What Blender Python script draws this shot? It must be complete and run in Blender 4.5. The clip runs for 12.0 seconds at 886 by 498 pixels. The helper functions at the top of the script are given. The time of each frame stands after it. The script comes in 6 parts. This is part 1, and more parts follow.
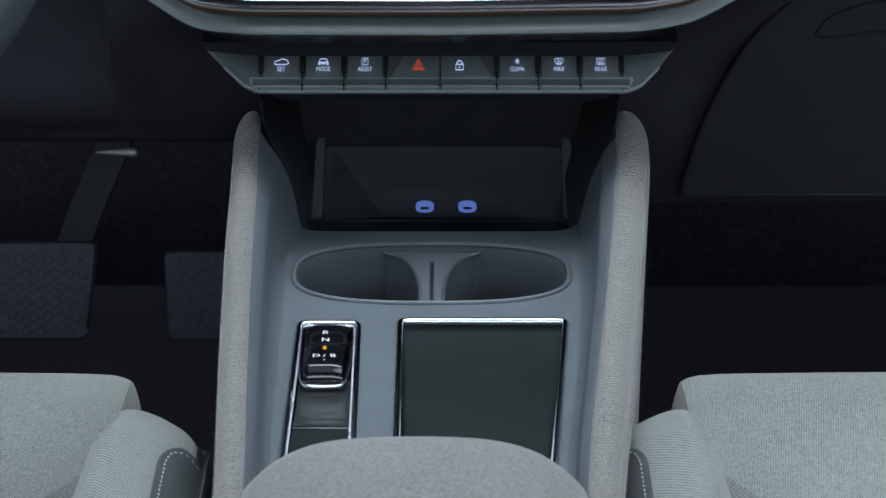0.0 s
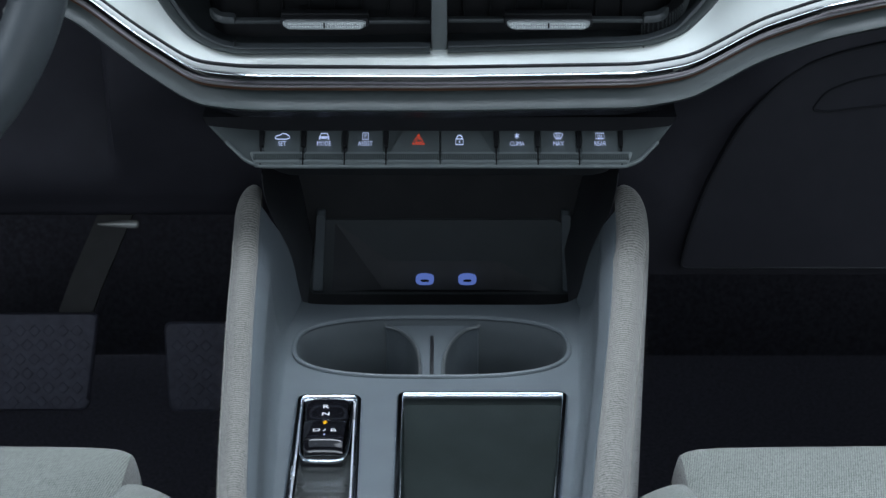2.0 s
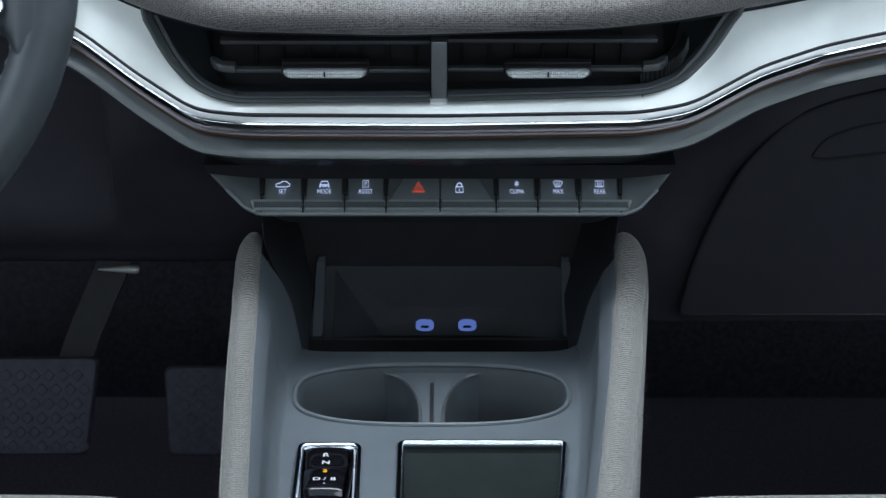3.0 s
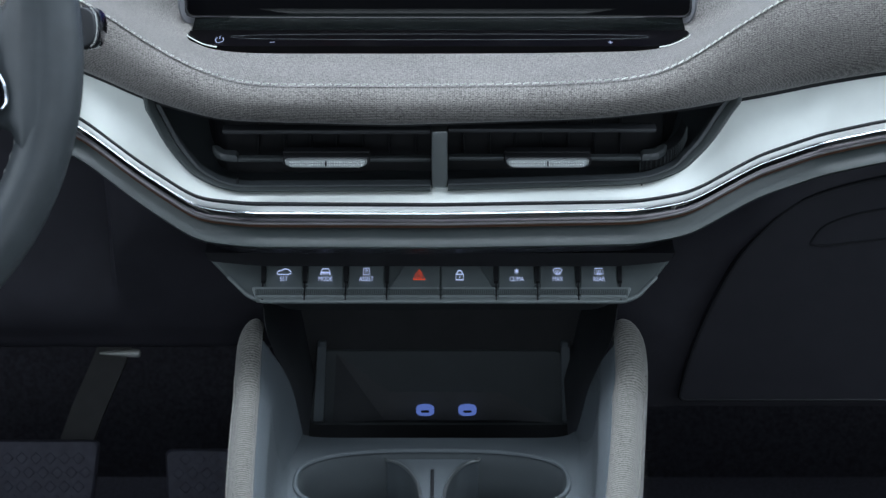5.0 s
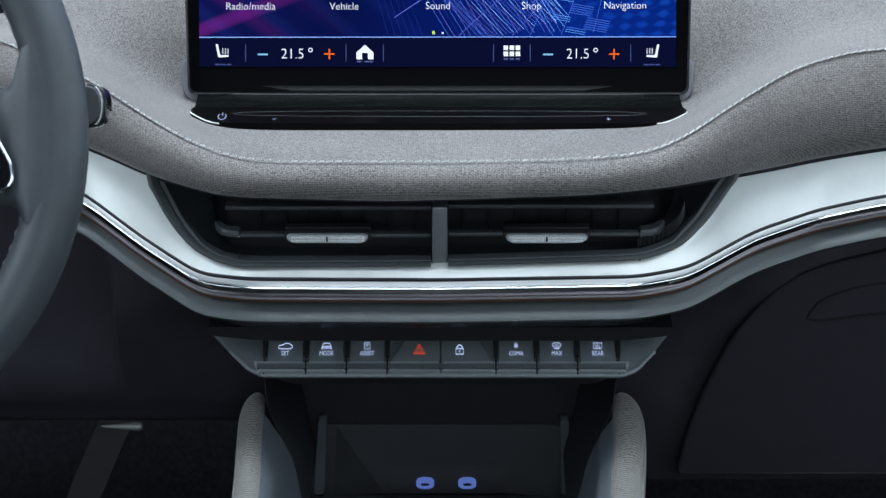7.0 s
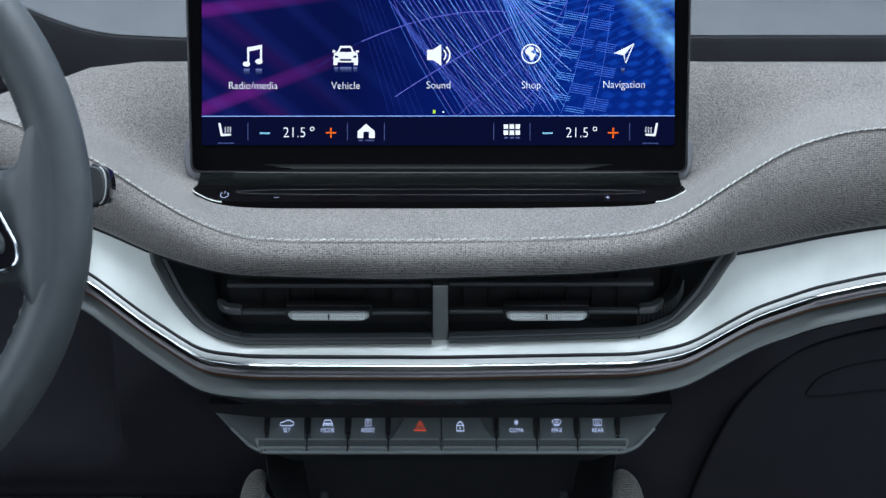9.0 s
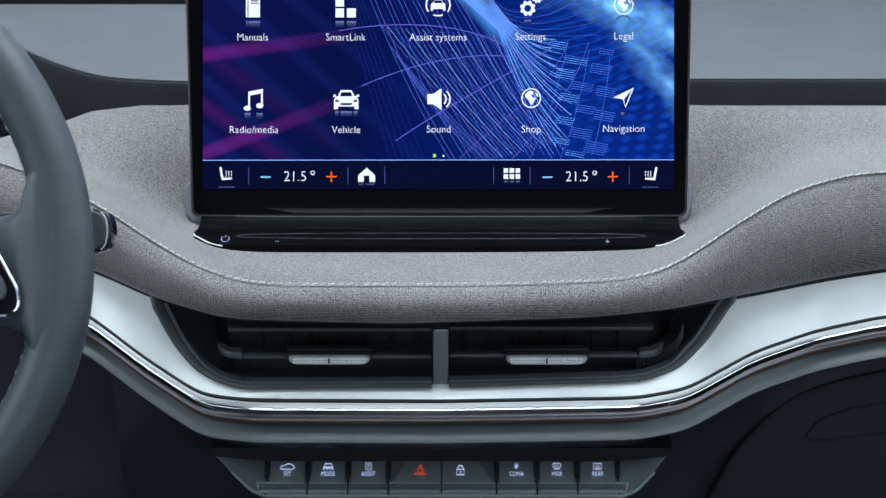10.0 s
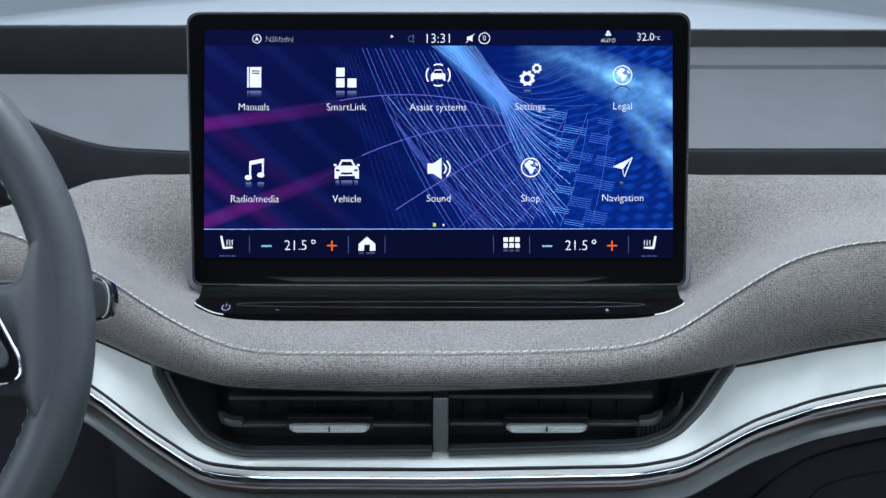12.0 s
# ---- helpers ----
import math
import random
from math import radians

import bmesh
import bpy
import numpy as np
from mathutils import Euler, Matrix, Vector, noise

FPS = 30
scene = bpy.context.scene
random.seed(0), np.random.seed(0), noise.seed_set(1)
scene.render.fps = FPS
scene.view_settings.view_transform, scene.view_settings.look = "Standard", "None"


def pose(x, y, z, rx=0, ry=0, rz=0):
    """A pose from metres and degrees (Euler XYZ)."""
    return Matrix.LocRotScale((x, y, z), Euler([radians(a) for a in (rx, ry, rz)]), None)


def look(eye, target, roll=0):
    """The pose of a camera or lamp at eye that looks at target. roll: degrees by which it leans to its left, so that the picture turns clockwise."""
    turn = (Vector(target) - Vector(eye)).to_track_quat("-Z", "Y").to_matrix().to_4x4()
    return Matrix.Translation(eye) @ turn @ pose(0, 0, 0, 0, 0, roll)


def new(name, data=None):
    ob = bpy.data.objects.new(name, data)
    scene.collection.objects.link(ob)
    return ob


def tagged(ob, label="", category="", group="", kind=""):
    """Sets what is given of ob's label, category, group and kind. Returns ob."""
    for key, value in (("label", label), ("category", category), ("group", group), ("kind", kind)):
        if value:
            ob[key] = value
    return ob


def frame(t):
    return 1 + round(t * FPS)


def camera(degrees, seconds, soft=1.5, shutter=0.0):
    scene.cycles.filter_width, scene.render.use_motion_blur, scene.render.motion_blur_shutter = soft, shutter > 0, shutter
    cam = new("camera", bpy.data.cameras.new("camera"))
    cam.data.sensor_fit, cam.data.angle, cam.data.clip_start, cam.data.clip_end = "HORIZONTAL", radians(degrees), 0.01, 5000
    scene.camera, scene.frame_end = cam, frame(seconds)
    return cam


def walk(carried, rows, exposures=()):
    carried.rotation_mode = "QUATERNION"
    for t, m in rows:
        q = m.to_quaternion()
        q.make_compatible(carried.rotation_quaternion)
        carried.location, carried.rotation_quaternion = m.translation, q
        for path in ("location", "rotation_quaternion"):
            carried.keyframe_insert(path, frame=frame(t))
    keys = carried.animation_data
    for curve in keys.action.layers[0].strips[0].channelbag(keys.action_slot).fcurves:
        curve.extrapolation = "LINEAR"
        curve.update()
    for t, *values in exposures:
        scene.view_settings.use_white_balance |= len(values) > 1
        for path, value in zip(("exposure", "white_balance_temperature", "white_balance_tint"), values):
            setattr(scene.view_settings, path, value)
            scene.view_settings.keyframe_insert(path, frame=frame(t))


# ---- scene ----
from mathutils.bvhtree import BVHTree

cam = camera(21.0, 12.0, soft=1.4)
cam.data.dof.use_dof = True
cam.data.dof.focus_distance, cam.data.dof.aperture_fstop = 1.41, 21.0
ROWS = [  # seconds, eye, pitch, yaw, roll
    (0.0, 0.0061, -1.4362, 1.1034, -25.979, 0.107, -0.042),
    (0.5, 0.0062, -1.438, 1.1018, -25.624, 0.107, -0.035),
    (1.0, 0.0062, -1.4381, 1.1038, -25.262, 0.107, -0.029),
    (1.5, 0.0062, -1.4383, 1.1073, -24.892, 0.106, -0.025),
    (2.0, 0.0061, -1.4381, 1.1126, -24.514, 0.105, -0.022),
    (2.5, 0.006, -1.4378, 1.1166, -24.131, 0.102, -0.02),
    (3.0, 0.006, -1.4371, 1.1221, -23.74, 0.099, -0.018),
    (5.0, 0.0053, -1.4396, 1.1371, -22.161, 0.078, -0.016),
    (5.5, 0.0051, -1.4426, 1.1397, -21.762, 0.072, -0.012),
    (6.0, 0.005, -1.4456, 1.142, -21.357, 0.064, -0.007),
    (6.5, 0.0048, -1.4481, 1.1436, -20.945, 0.058, -0.003),
    (7.0, 0.0047, -1.4507, 1.1457, -20.525, 0.053, -0.0),
    (9.0, 0.004, -1.4589, 1.1527, -18.817, 0.039, -0.0),
    (9.5, 0.0039, -1.4599, 1.1552, -18.388, 0.035, 0.0),
    (10.0, 0.0037, -1.4608, 1.1585, -17.959, 0.032, 0.004),
    (10.5, 0.0037, -1.4625, 1.1596, -17.533, 0.03, 0.009),
    (11.0, 0.0036, -1.4642, 1.16, -17.112, 0.029, 0.013),
    (11.5, 0.0035, -1.4655, 1.1596, -16.694, 0.027, 0.015),
    (12.0, 0.0035, -1.4668, 1.1594, -16.276, 0.024, 0.015),
]
walk(cam, [(t, pose(x, y, z, 90 + p, 0, w) @ pose(0, 0, 0, 0, 0, r)) for t, x, y, z, p, w, r in ROWS])

# ---- light ----
world = bpy.data.worlds.new("studio")
scene.world = world
world.use_nodes = True
wn = world.node_tree.nodes
wn["Background"].inputs["Color"].default_value = (0.70, 0.86, 1.05, 1)
wn["Background"].inputs["Strength"].default_value = 0.64


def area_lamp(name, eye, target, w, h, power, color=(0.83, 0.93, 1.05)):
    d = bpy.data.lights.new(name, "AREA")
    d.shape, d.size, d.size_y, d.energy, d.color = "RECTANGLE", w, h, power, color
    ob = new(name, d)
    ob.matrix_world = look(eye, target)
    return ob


area_lamp("roof_softbox", (0.02, -0.18, 1.62), (0.02, -0.16, 0.0), 0.96, 0.46, 11.4)
# unseen fill added over the right seat to balance the seat brightness
area_lamp("rear_roof_fill", (0.40, -0.98, 1.62), (0.26, -0.78, 0.0), 0.56, 0.42, 1.8)
# side fills added at the window openings to brighten silver trim and wheel
area_lamp("right_side_fill", (0.72, -0.45, 1.08), (-0.3, -0.25, 0.62), 0.9, 0.5, 2.0)
area_lamp("left_side_fill", (-0.72, -0.34, 1.02), (0.2, -0.14, 0.65), 0.62, 0.4, 2.1)
# fill lamp added behind the camera to lift silver, buttons and dark parts
area_lamp("rear_fill", (0.0, -1.90, 1.10), (0.0, 0.0, 0.70), 1.2, 0.30, 4.4)
area_lamp("windscreen_daylight", (0.0, 0.62, 1.50), (0.0, -0.1, 0.75), 1.3, 0.5, 2.3)
scene.view_settings.exposure = 0.0

# ---- materials ----


def nodes_of(name):
    m = bpy.data.materials.new(name)
    m.use_nodes = True
    nt = m.node_tree
    return m, nt, nt.nodes["Principled BSDF"]


def rgb(c):
    return (c, c, c, 1) if isinstance(c, (int, float)) else (*c, 1)


def tex(nt, kind, coords, scale, **kw):
    n = nt.nodes.new(kind)
    n.inputs["Scale"].default_value = scale
    for k, v in kw.items():
        n.inputs[k].default_value = v
    nt.links.new(coords, n.inputs["Vector"])
    return n


def ramp(nt, value, stops):
    r = nt.nodes.new("ShaderNodeValToRGB")
    while len(r.color_ramp.elements) < len(stops):
        r.color_ramp.elements.new(0.5)
    for e, (p, c) in zip(r.color_ramp.elements, stops):
        e.position, e.color = p, rgb(c)
    nt.links.new(value, r.inputs[0])
    return r


def plain(name, color, rough=0.5, metal=0.0, vary=0.12, scale=60.0, bump=0.0, bump_scale=900.0, coat=0.0, spec=0.5):
    """Painted, moulded or metal surface with uneven tone, uneven gloss and a fine grain."""
    m, nt, b = nodes_of(name)
    co = nt.nodes.new("ShaderNodeTexCoord").outputs["Object"]
    n1 = tex(nt, "ShaderNodeTexNoise", co, scale, Detail=4.0)
    c = np.array(rgb(color)[:3])
    r = ramp(nt, n1.outputs["Fac"], [(0.3, tuple(c * (1 - vary))), (0.7, tuple(np.minimum(c * (1 + vary), 1)))])
    nt.links.new(r.outputs[0], b.inputs["Base Color"])
    n2 = tex(nt, "ShaderNodeTexNoise", co, scale * 0.35, Detail=5.0)
    mr = nt.nodes.new("ShaderNodeMapRange")
    mr.inputs["To Min"].default_value, mr.inputs["To Max"].default_value = max(rough - 0.06, 0.02), min(rough + 0.06, 1)
    nt.links.new(n2.outputs["Fac"], mr.inputs["Value"])
    nt.links.new(mr.outputs[0], b.inputs["Roughness"])
    b.inputs["Metallic"].default_value = metal
    b.inputs["Coat Weight"].default_value = coat
    b.inputs["Specular IOR Level"].default_value = spec
    if bump:
        n3 = tex(nt, "ShaderNodeTexNoise", co, bump_scale, Detail=2.0)
        bp = nt.nodes.new("ShaderNodeBump")
        bp.inputs["Strength"].default_value, bp.inputs["Distance"].default_value = bump, 0.0004
        nt.links.new(n3.outputs["Fac"], bp.inputs["Height"])
        nt.links.new(bp.outputs[0], b.inputs["Normal"])
    return m


def cloth(name, dark, light, pitch=(0.0015, 0.0015), turn=(0, 0, 0), streak=(1, 1, 1), bump=0.5, sheen=0.25, tone=14.0, weave=0.3, yarn_scale=900.0, twill=False, yarn_weight=1.0, span=0.26, wobble=0.3, yarn_turned=True):
    """Woven cloth: crossing threads of the given pitch, streaks of mixed yarn and slow changes of tone."""
    m, nt, b = nodes_of(name)
    co = nt.nodes.new("ShaderNodeTexCoord").outputs["Object"]
    mp = nt.nodes.new("ShaderNodeMapping")
    mp.inputs["Rotation"].default_value = [radians(a) for a in turn]
    nt.links.new(co, mp.inputs["Vector"])
    v = mp.outputs[0]
    waves = []
    for d, step_ in zip("XY", pitch):
        w = nt.nodes.new("ShaderNodeTexWave")
        w.bands_direction = d
        w.inputs["Scale"].default_value = 0.31416 / step_
        w.inputs["Distortion"].default_value = wobble
        w.inputs["Detail"].default_value = 2.0
        w.inputs["Detail Scale"].default_value = 1.6
        nt.links.new(v, w.inputs["Vector"])
        waves.append(w.outputs["Fac"])
    mix = nt.nodes.new("ShaderNodeMath")
    mix.operation = "MULTIPLY"
    nt.links.new(waves[0], mix.inputs[0])
    if twill:
        mix.inputs[1].default_value = 1.0
    else:
        nt.links.new(waves[1], mix.inputs[1])
    ms = nt.nodes.new("ShaderNodeMapping")
    ms.inputs["Scale"].default_value = streak
    nt.links.new(v if yarn_turned else co, ms.inputs["Vector"])
    yarn = tex(nt, "ShaderNodeTexNoise", ms.outputs[0], yarn_scale, Detail=3.0, Roughness=0.65)
    mixed = nt.nodes.new("ShaderNodeMath")
    mixed.operation = "MULTIPLY_ADD"
    mixed.inputs[1].default_value, mixed.inputs[2].default_value = yarn_weight, 0.5 - 0.5 * yarn_weight
    nt.links.new(yarn.outputs["Fac"], mixed.inputs[0])
    slow = tex(nt, "ShaderNodeTexNoise", co, tone, Detail=4.0)
    add = nt.nodes.new("ShaderNodeMath")
    add.operation = "MULTIPLY_ADD"
    add.inputs[1].default_value = weave
    nt.links.new(mix.outputs[0], add.inputs[0])
    nt.links.new(mixed.outputs[0], add.inputs[2])
    add2 = nt.nodes.new("ShaderNodeMath")
    add2.operation = "MULTIPLY_ADD"
    add2.inputs[1].default_value = 0.22
    nt.links.new(slow.outputs["Fac"], add2.inputs[0])
    nt.links.new(add.outputs[0], add2.inputs[2])
    mean = 0.61 + weave * (0.5 if twill else 0.25)
    r = ramp(nt, add2.outputs[0], [(mean - span, dark), (mean + span, light)])
    nt.links.new(r.outputs[0], b.inputs["Base Color"])
    bp = nt.nodes.new("ShaderNodeBump")
    bp.inputs["Strength"].default_value, bp.inputs["Distance"].default_value = bump, 0.0006
    nt.links.new(add.outputs[0], bp.inputs["Height"])
    nt.links.new(bp.outputs[0], b.inputs["Normal"])
    b.inputs["Roughness"].default_value = 0.92
    b.inputs["Sheen Weight"].default_value = sheen
    b.inputs["Specular IOR Level"].default_value = 0.2
    return m


def glow(name, color, power):
    m, nt, b = nodes_of(name)
    b.inputs["Base Color"].default_value = (0.001, 0.001, 0.001, 1)
    b.inputs["Emission Color"].default_value = rgb(color)
    b.inputs["Emission Strength"].default_value = power
    b.inputs["Specular IOR Level"].default_value = 0.0
    return m


FELT = cloth("grey_melange_cloth", (0.031, 0.029, 0.027), (0.232, 0.219, 0.207), (0.0010, 0.0010), (-45, 0, 0), (0.46, 0.26, 1.3), 0.16, weave=0.24, yarn_scale=1700.0, yarn_turned=False, span=0.195, wobble=0.9)
RAIL_CLOTH = cloth("ribbed_rail_cloth", (0.032, 0.031, 0.028), (0.220, 0.216, 0.196), (0.0023, 0.0012), (0, 0, 84), (0.6, 0.9, 1), 0.35, weave=0.30, yarn_scale=1000.0, span=0.30, yarn_weight=1.0, twill=True, wobble=0.6)
ARM_CLOTH = cloth("armrest_cloth", (0.082, 0.084, 0.077), (0.182, 0.185, 0.172), (0.0017, 0.0022), (0, 0, 20), (0.7, 0.5, 1), 0.2, weave=0.25, yarn_scale=700.0, span=0.26, wobble=0.8)
SEAT_CLOTH = cloth("pale_seat_cloth", (0.062, 0.069, 0.062), (0.236, 0.255, 0.232), (0.0013, 0.0019), (0, 0, 8), (1.0, 0.35, 1), 0.25, weave=0.55, yarn_scale=800.0, span=0.34, yarn_weight=0.85, wobble=0.8)
BOLSTER_CLOTH = cloth("striped_bolster_cloth", (0.030, 0.034, 0.031), (0.196, 0.212, 0.194), (0.0022, 0.0022), (0, 0, -58), (0.6, 1, 0.6), 0.35, weave=0.60, yarn_scale=800.0, twill=True, span=0.42, yarn_weight=0.9, wobble=0.8)
# darker copy of the seat cloth, with shade put into the colour
SEAT_SHADED = cloth("shaded_seat_cloth", (0.058, 0.062, 0.058), (0.170, 0.180, 0.168), (0.0022, 0.0022), (0, 0, 38), (1, 0.6, 1), 0.5, weave=0.3, yarn_scale=800.0, twill=True)
LEATHER = plain("dark_leather", (0.030, 0.036, 0.037), 0.60, 0, 0.15, 90, 0.5, 1500)
WHEEL_LEATHER = plain("wheel_leather", (0.042, 0.050, 0.055), 0.40, 0, 0.12, 70, 0.35, 2200)
PLATE = plain("grey_soft_touch_plastic", (0.085, 0.101, 0.111), 0.55, 0, 0.06, 40, 0.15, 2500)
DARK = plain("charcoal_plastic", (0.030, 0.033, 0.037), 0.58, 0, 0.12, 50, 0.35, 1800)
BLACKISH = plain("black_plastic", (0.017, 0.018, 0.020), 0.55, 0, 0.15, 50, 0.3, 1800, spec=0.3)
PADDED = plain("dark_green_grey_trim", (0.049, 0.061, 0.061), 0.36, 0, 0.08, 50, 0.25, 2000)
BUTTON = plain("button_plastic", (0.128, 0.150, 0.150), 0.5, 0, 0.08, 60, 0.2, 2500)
# darker than the buttons: the shade on the frame is in its colour
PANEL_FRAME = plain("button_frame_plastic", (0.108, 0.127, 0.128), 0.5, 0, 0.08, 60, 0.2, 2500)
# paler copy of the button plastic: light caught on ledge and lip
LIT_LEDGE = plain("lit_ledge_plastic", (0.200, 0.228, 0.228), 0.45, 0, 0.08, 60, 0.2, 2500)
TOPDASH = plain("grained_dash_plastic", (0.084, 0.090, 0.097), 0.7, 0, 0.06, 30, 0.5, 1600)
GLOSS = plain("piano_black", (0.006, 0.006, 0.008), 0.06, 0, 0.1, 20, coat=0.5)
SILVER = plain("satin_silver", (0.785, 0.820, 0.780), 0.43, 0.45, 0.04, 40, 0.12, 1400)
BRIGHT = plain("bright_satin_chrome", (0.78, 0.80, 0.84), 0.28, 0.6, 0.03, 40)
CHROME = plain("chrome", (0.84, 0.86, 0.88), 0.12, 1.0, 0.02, 20)
SMOKED = plain("smoked_chrome", (0.31, 0.30, 0.30), 0.17, 1.0, 0.05, 20)
COPPER = plain("copper_line", (0.20, 0.095, 0.06), 0.35, 0.6, 0.1, 60)
BARBLACK = plain("touch_bar_black", (0.0022, 0.0020, 0.0023), 0.32, 0, 0.1, 20, spec=0.06)
BEZEL = plain("display_cover_black", (0.0016, 0.0016, 0.0020), 0.10, 0, 0.1, 20, spec=0.04)
NECK = plain("smoked_neck", (0.004, 0.005, 0.005), 0.16, 0, 0.1, 20, spec=0.16)
FRAME_CHROME = plain("polished_frame_chrome", (0.80, 0.84, 0.90), 0.11, 1.0, 0.03, 40)
RAMP = plain("dark_satin_ramp", (0.11, 0.12, 0.12), 0.16, 0.7, 0.06, 40)
LOWDARK = plain("soft_black_lining", (0.027, 0.0265, 0.034), 0.6, 0, 0.12, 50, 0.3, 1800, spec=0.25)
UPPER_CHROME = plain("soft_chrome", (0.60, 0.615, 0.60), 0.36, 0.6, 0.03, 30)
SATIN_LINE = plain("grey_polished_line", (0.50, 0.48, 0.50), 0.30, 0.9, 0.04, 40)
SATIN = plain("satin_grey_metal", (0.20, 0.22, 0.225), 0.35, 0.7, 0.04, 40)
GREY_LOBE = plain("grey_bracket", (0.16, 0.165, 0.18), 0.45, 0.2, 0.05, 40)
THREAD = plain("pale_thread", (0.60, 0.60, 0.57), 0.8, 0, 0.1, 800)
RUBBER = plain("pedal_rubber", (0.095, 0.096, 0.130), 0.6, 0, 0.2, 120, 0.4, 900)
STEEL = plain("pedal_steel", (0.07, 0.07, 0.07), 0.45, 0.6, 0.1, 60)
CARPET = plain("black_carpet", (0.053, 0.052, 0.070), 0.95, 0, 0.4, 300, 1.0, 700)
# darker copy of the carpet: footwell shade put into its colour
FIREWALL = plain("shaded_bulkhead_carpet", (0.043, 0.042, 0.054), 0.95, 0, 0.4, 300, 1.0, 700)
HEADLINER = plain("headliner", (0.025, 0.025, 0.027), 0.9, 0, 0.08, 40, 0.4, 900)
PAINT = plain("pale_blue_white_paint", (0.78, 0.84, 0.88), 0.30, 0.0, 0.03, 3, coat=0.6)
STUDIO = plain("studio_floor", (0.42, 0.44, 0.46), 0.6, 0, 0.05, 1.5)
TRAY = plain("charging_tray_rubber", (0.0105, 0.0150, 0.0145), 0.5, 0, 0.2, 35, 0.1, 2500, spec=0.12)
LIP_MIRROR = plain("mirror_lip_metal", (0.66, 0.66, 0.74), 0.22, 1.0, 0.1, 20)
SCREEN_RIM = plain("dark_screen_rim", (0.030, 0.030, 0.034), 0.22, 0.5, 0.1, 20)
VANE = plain("vane_plastic", (0.042, 0.049, 0.051), 0.45, 0, 0.08, 50, 0.2, 2000)
CHEEK = plain("dark_grey_cheek", (0.045, 0.053, 0.057), 0.58, 0, 0.08, 40, 0.2, 2500)
CUPGREY = plain("cup_well_grey", (0.066, 0.078, 0.084), 0.58, 0, 0.08, 40, 0.2, 2500)
VENTRIM = plain("vent_rim_plastic", (0.058, 0.068, 0.068), 0.5, 0, 0.08, 50, 0.2, 2000)
LIDDARK = plain("deep_black_plastic", (0.0075, 0.008, 0.0105), 0.6, 0, 0.12, 50, 0.3, 1800, spec=0.25)
LID = plain("glove_box_charcoal", (0.0165, 0.0165, 0.0215), 0.6, 0, 0.12, 50, 0.3, 1800, spec=0.25)
CRYSTAL_DEEP = plain("crystal_depth", (0.66, 0.70, 0.70), 0.14, 0.5, 0.1, 600)
WHITE = glow("icon_white", (0.80, 0.88, 1.0), 1.12)
ICON = glow("backlit_icon", (0.52, 0.64, 1.0), 0.95)
RED = glow("icon_red", (1.0, 0.10, 0.04), 0.75)
AMBER = glow("icon_amber", (1.0, 0.55, 0.02), 1.1)
ORANGE = glow("ui_orange", (1.0, 0.16, 0.01), 1.0)
CYAN = glow("ui_cyan", (0.25, 0.62, 0.95), 0.9)
LIME = glow("ui_lime", (0.55, 0.85, 0.08), 0.9)
USBGLOW = glow("usb_blue_light", (0.15, 0.25, 0.76), 0.55)


def crystal():
    m, nt, b = nodes_of("clear_crystal")
    b.inputs["Base Color"].default_value = (0.93, 0.96, 0.96, 1)
    b.inputs["Roughness"].default_value = 0.16
    b.inputs["Metallic"].default_value = 0.35
    return m


CRYSTAL = crystal()


def pane_glass():
    m, nt, b = nodes_of("windscreen_glass")
    b.inputs["Base Color"].default_value = (0.97, 0.99, 1.0, 1)
    b.inputs["Transmission Weight"].default_value = 1.0
    b.inputs["Roughness"].default_value = 0.0
    b.inputs["IOR"].default_value = 1.02
    return m


GLASS = pane_glass()


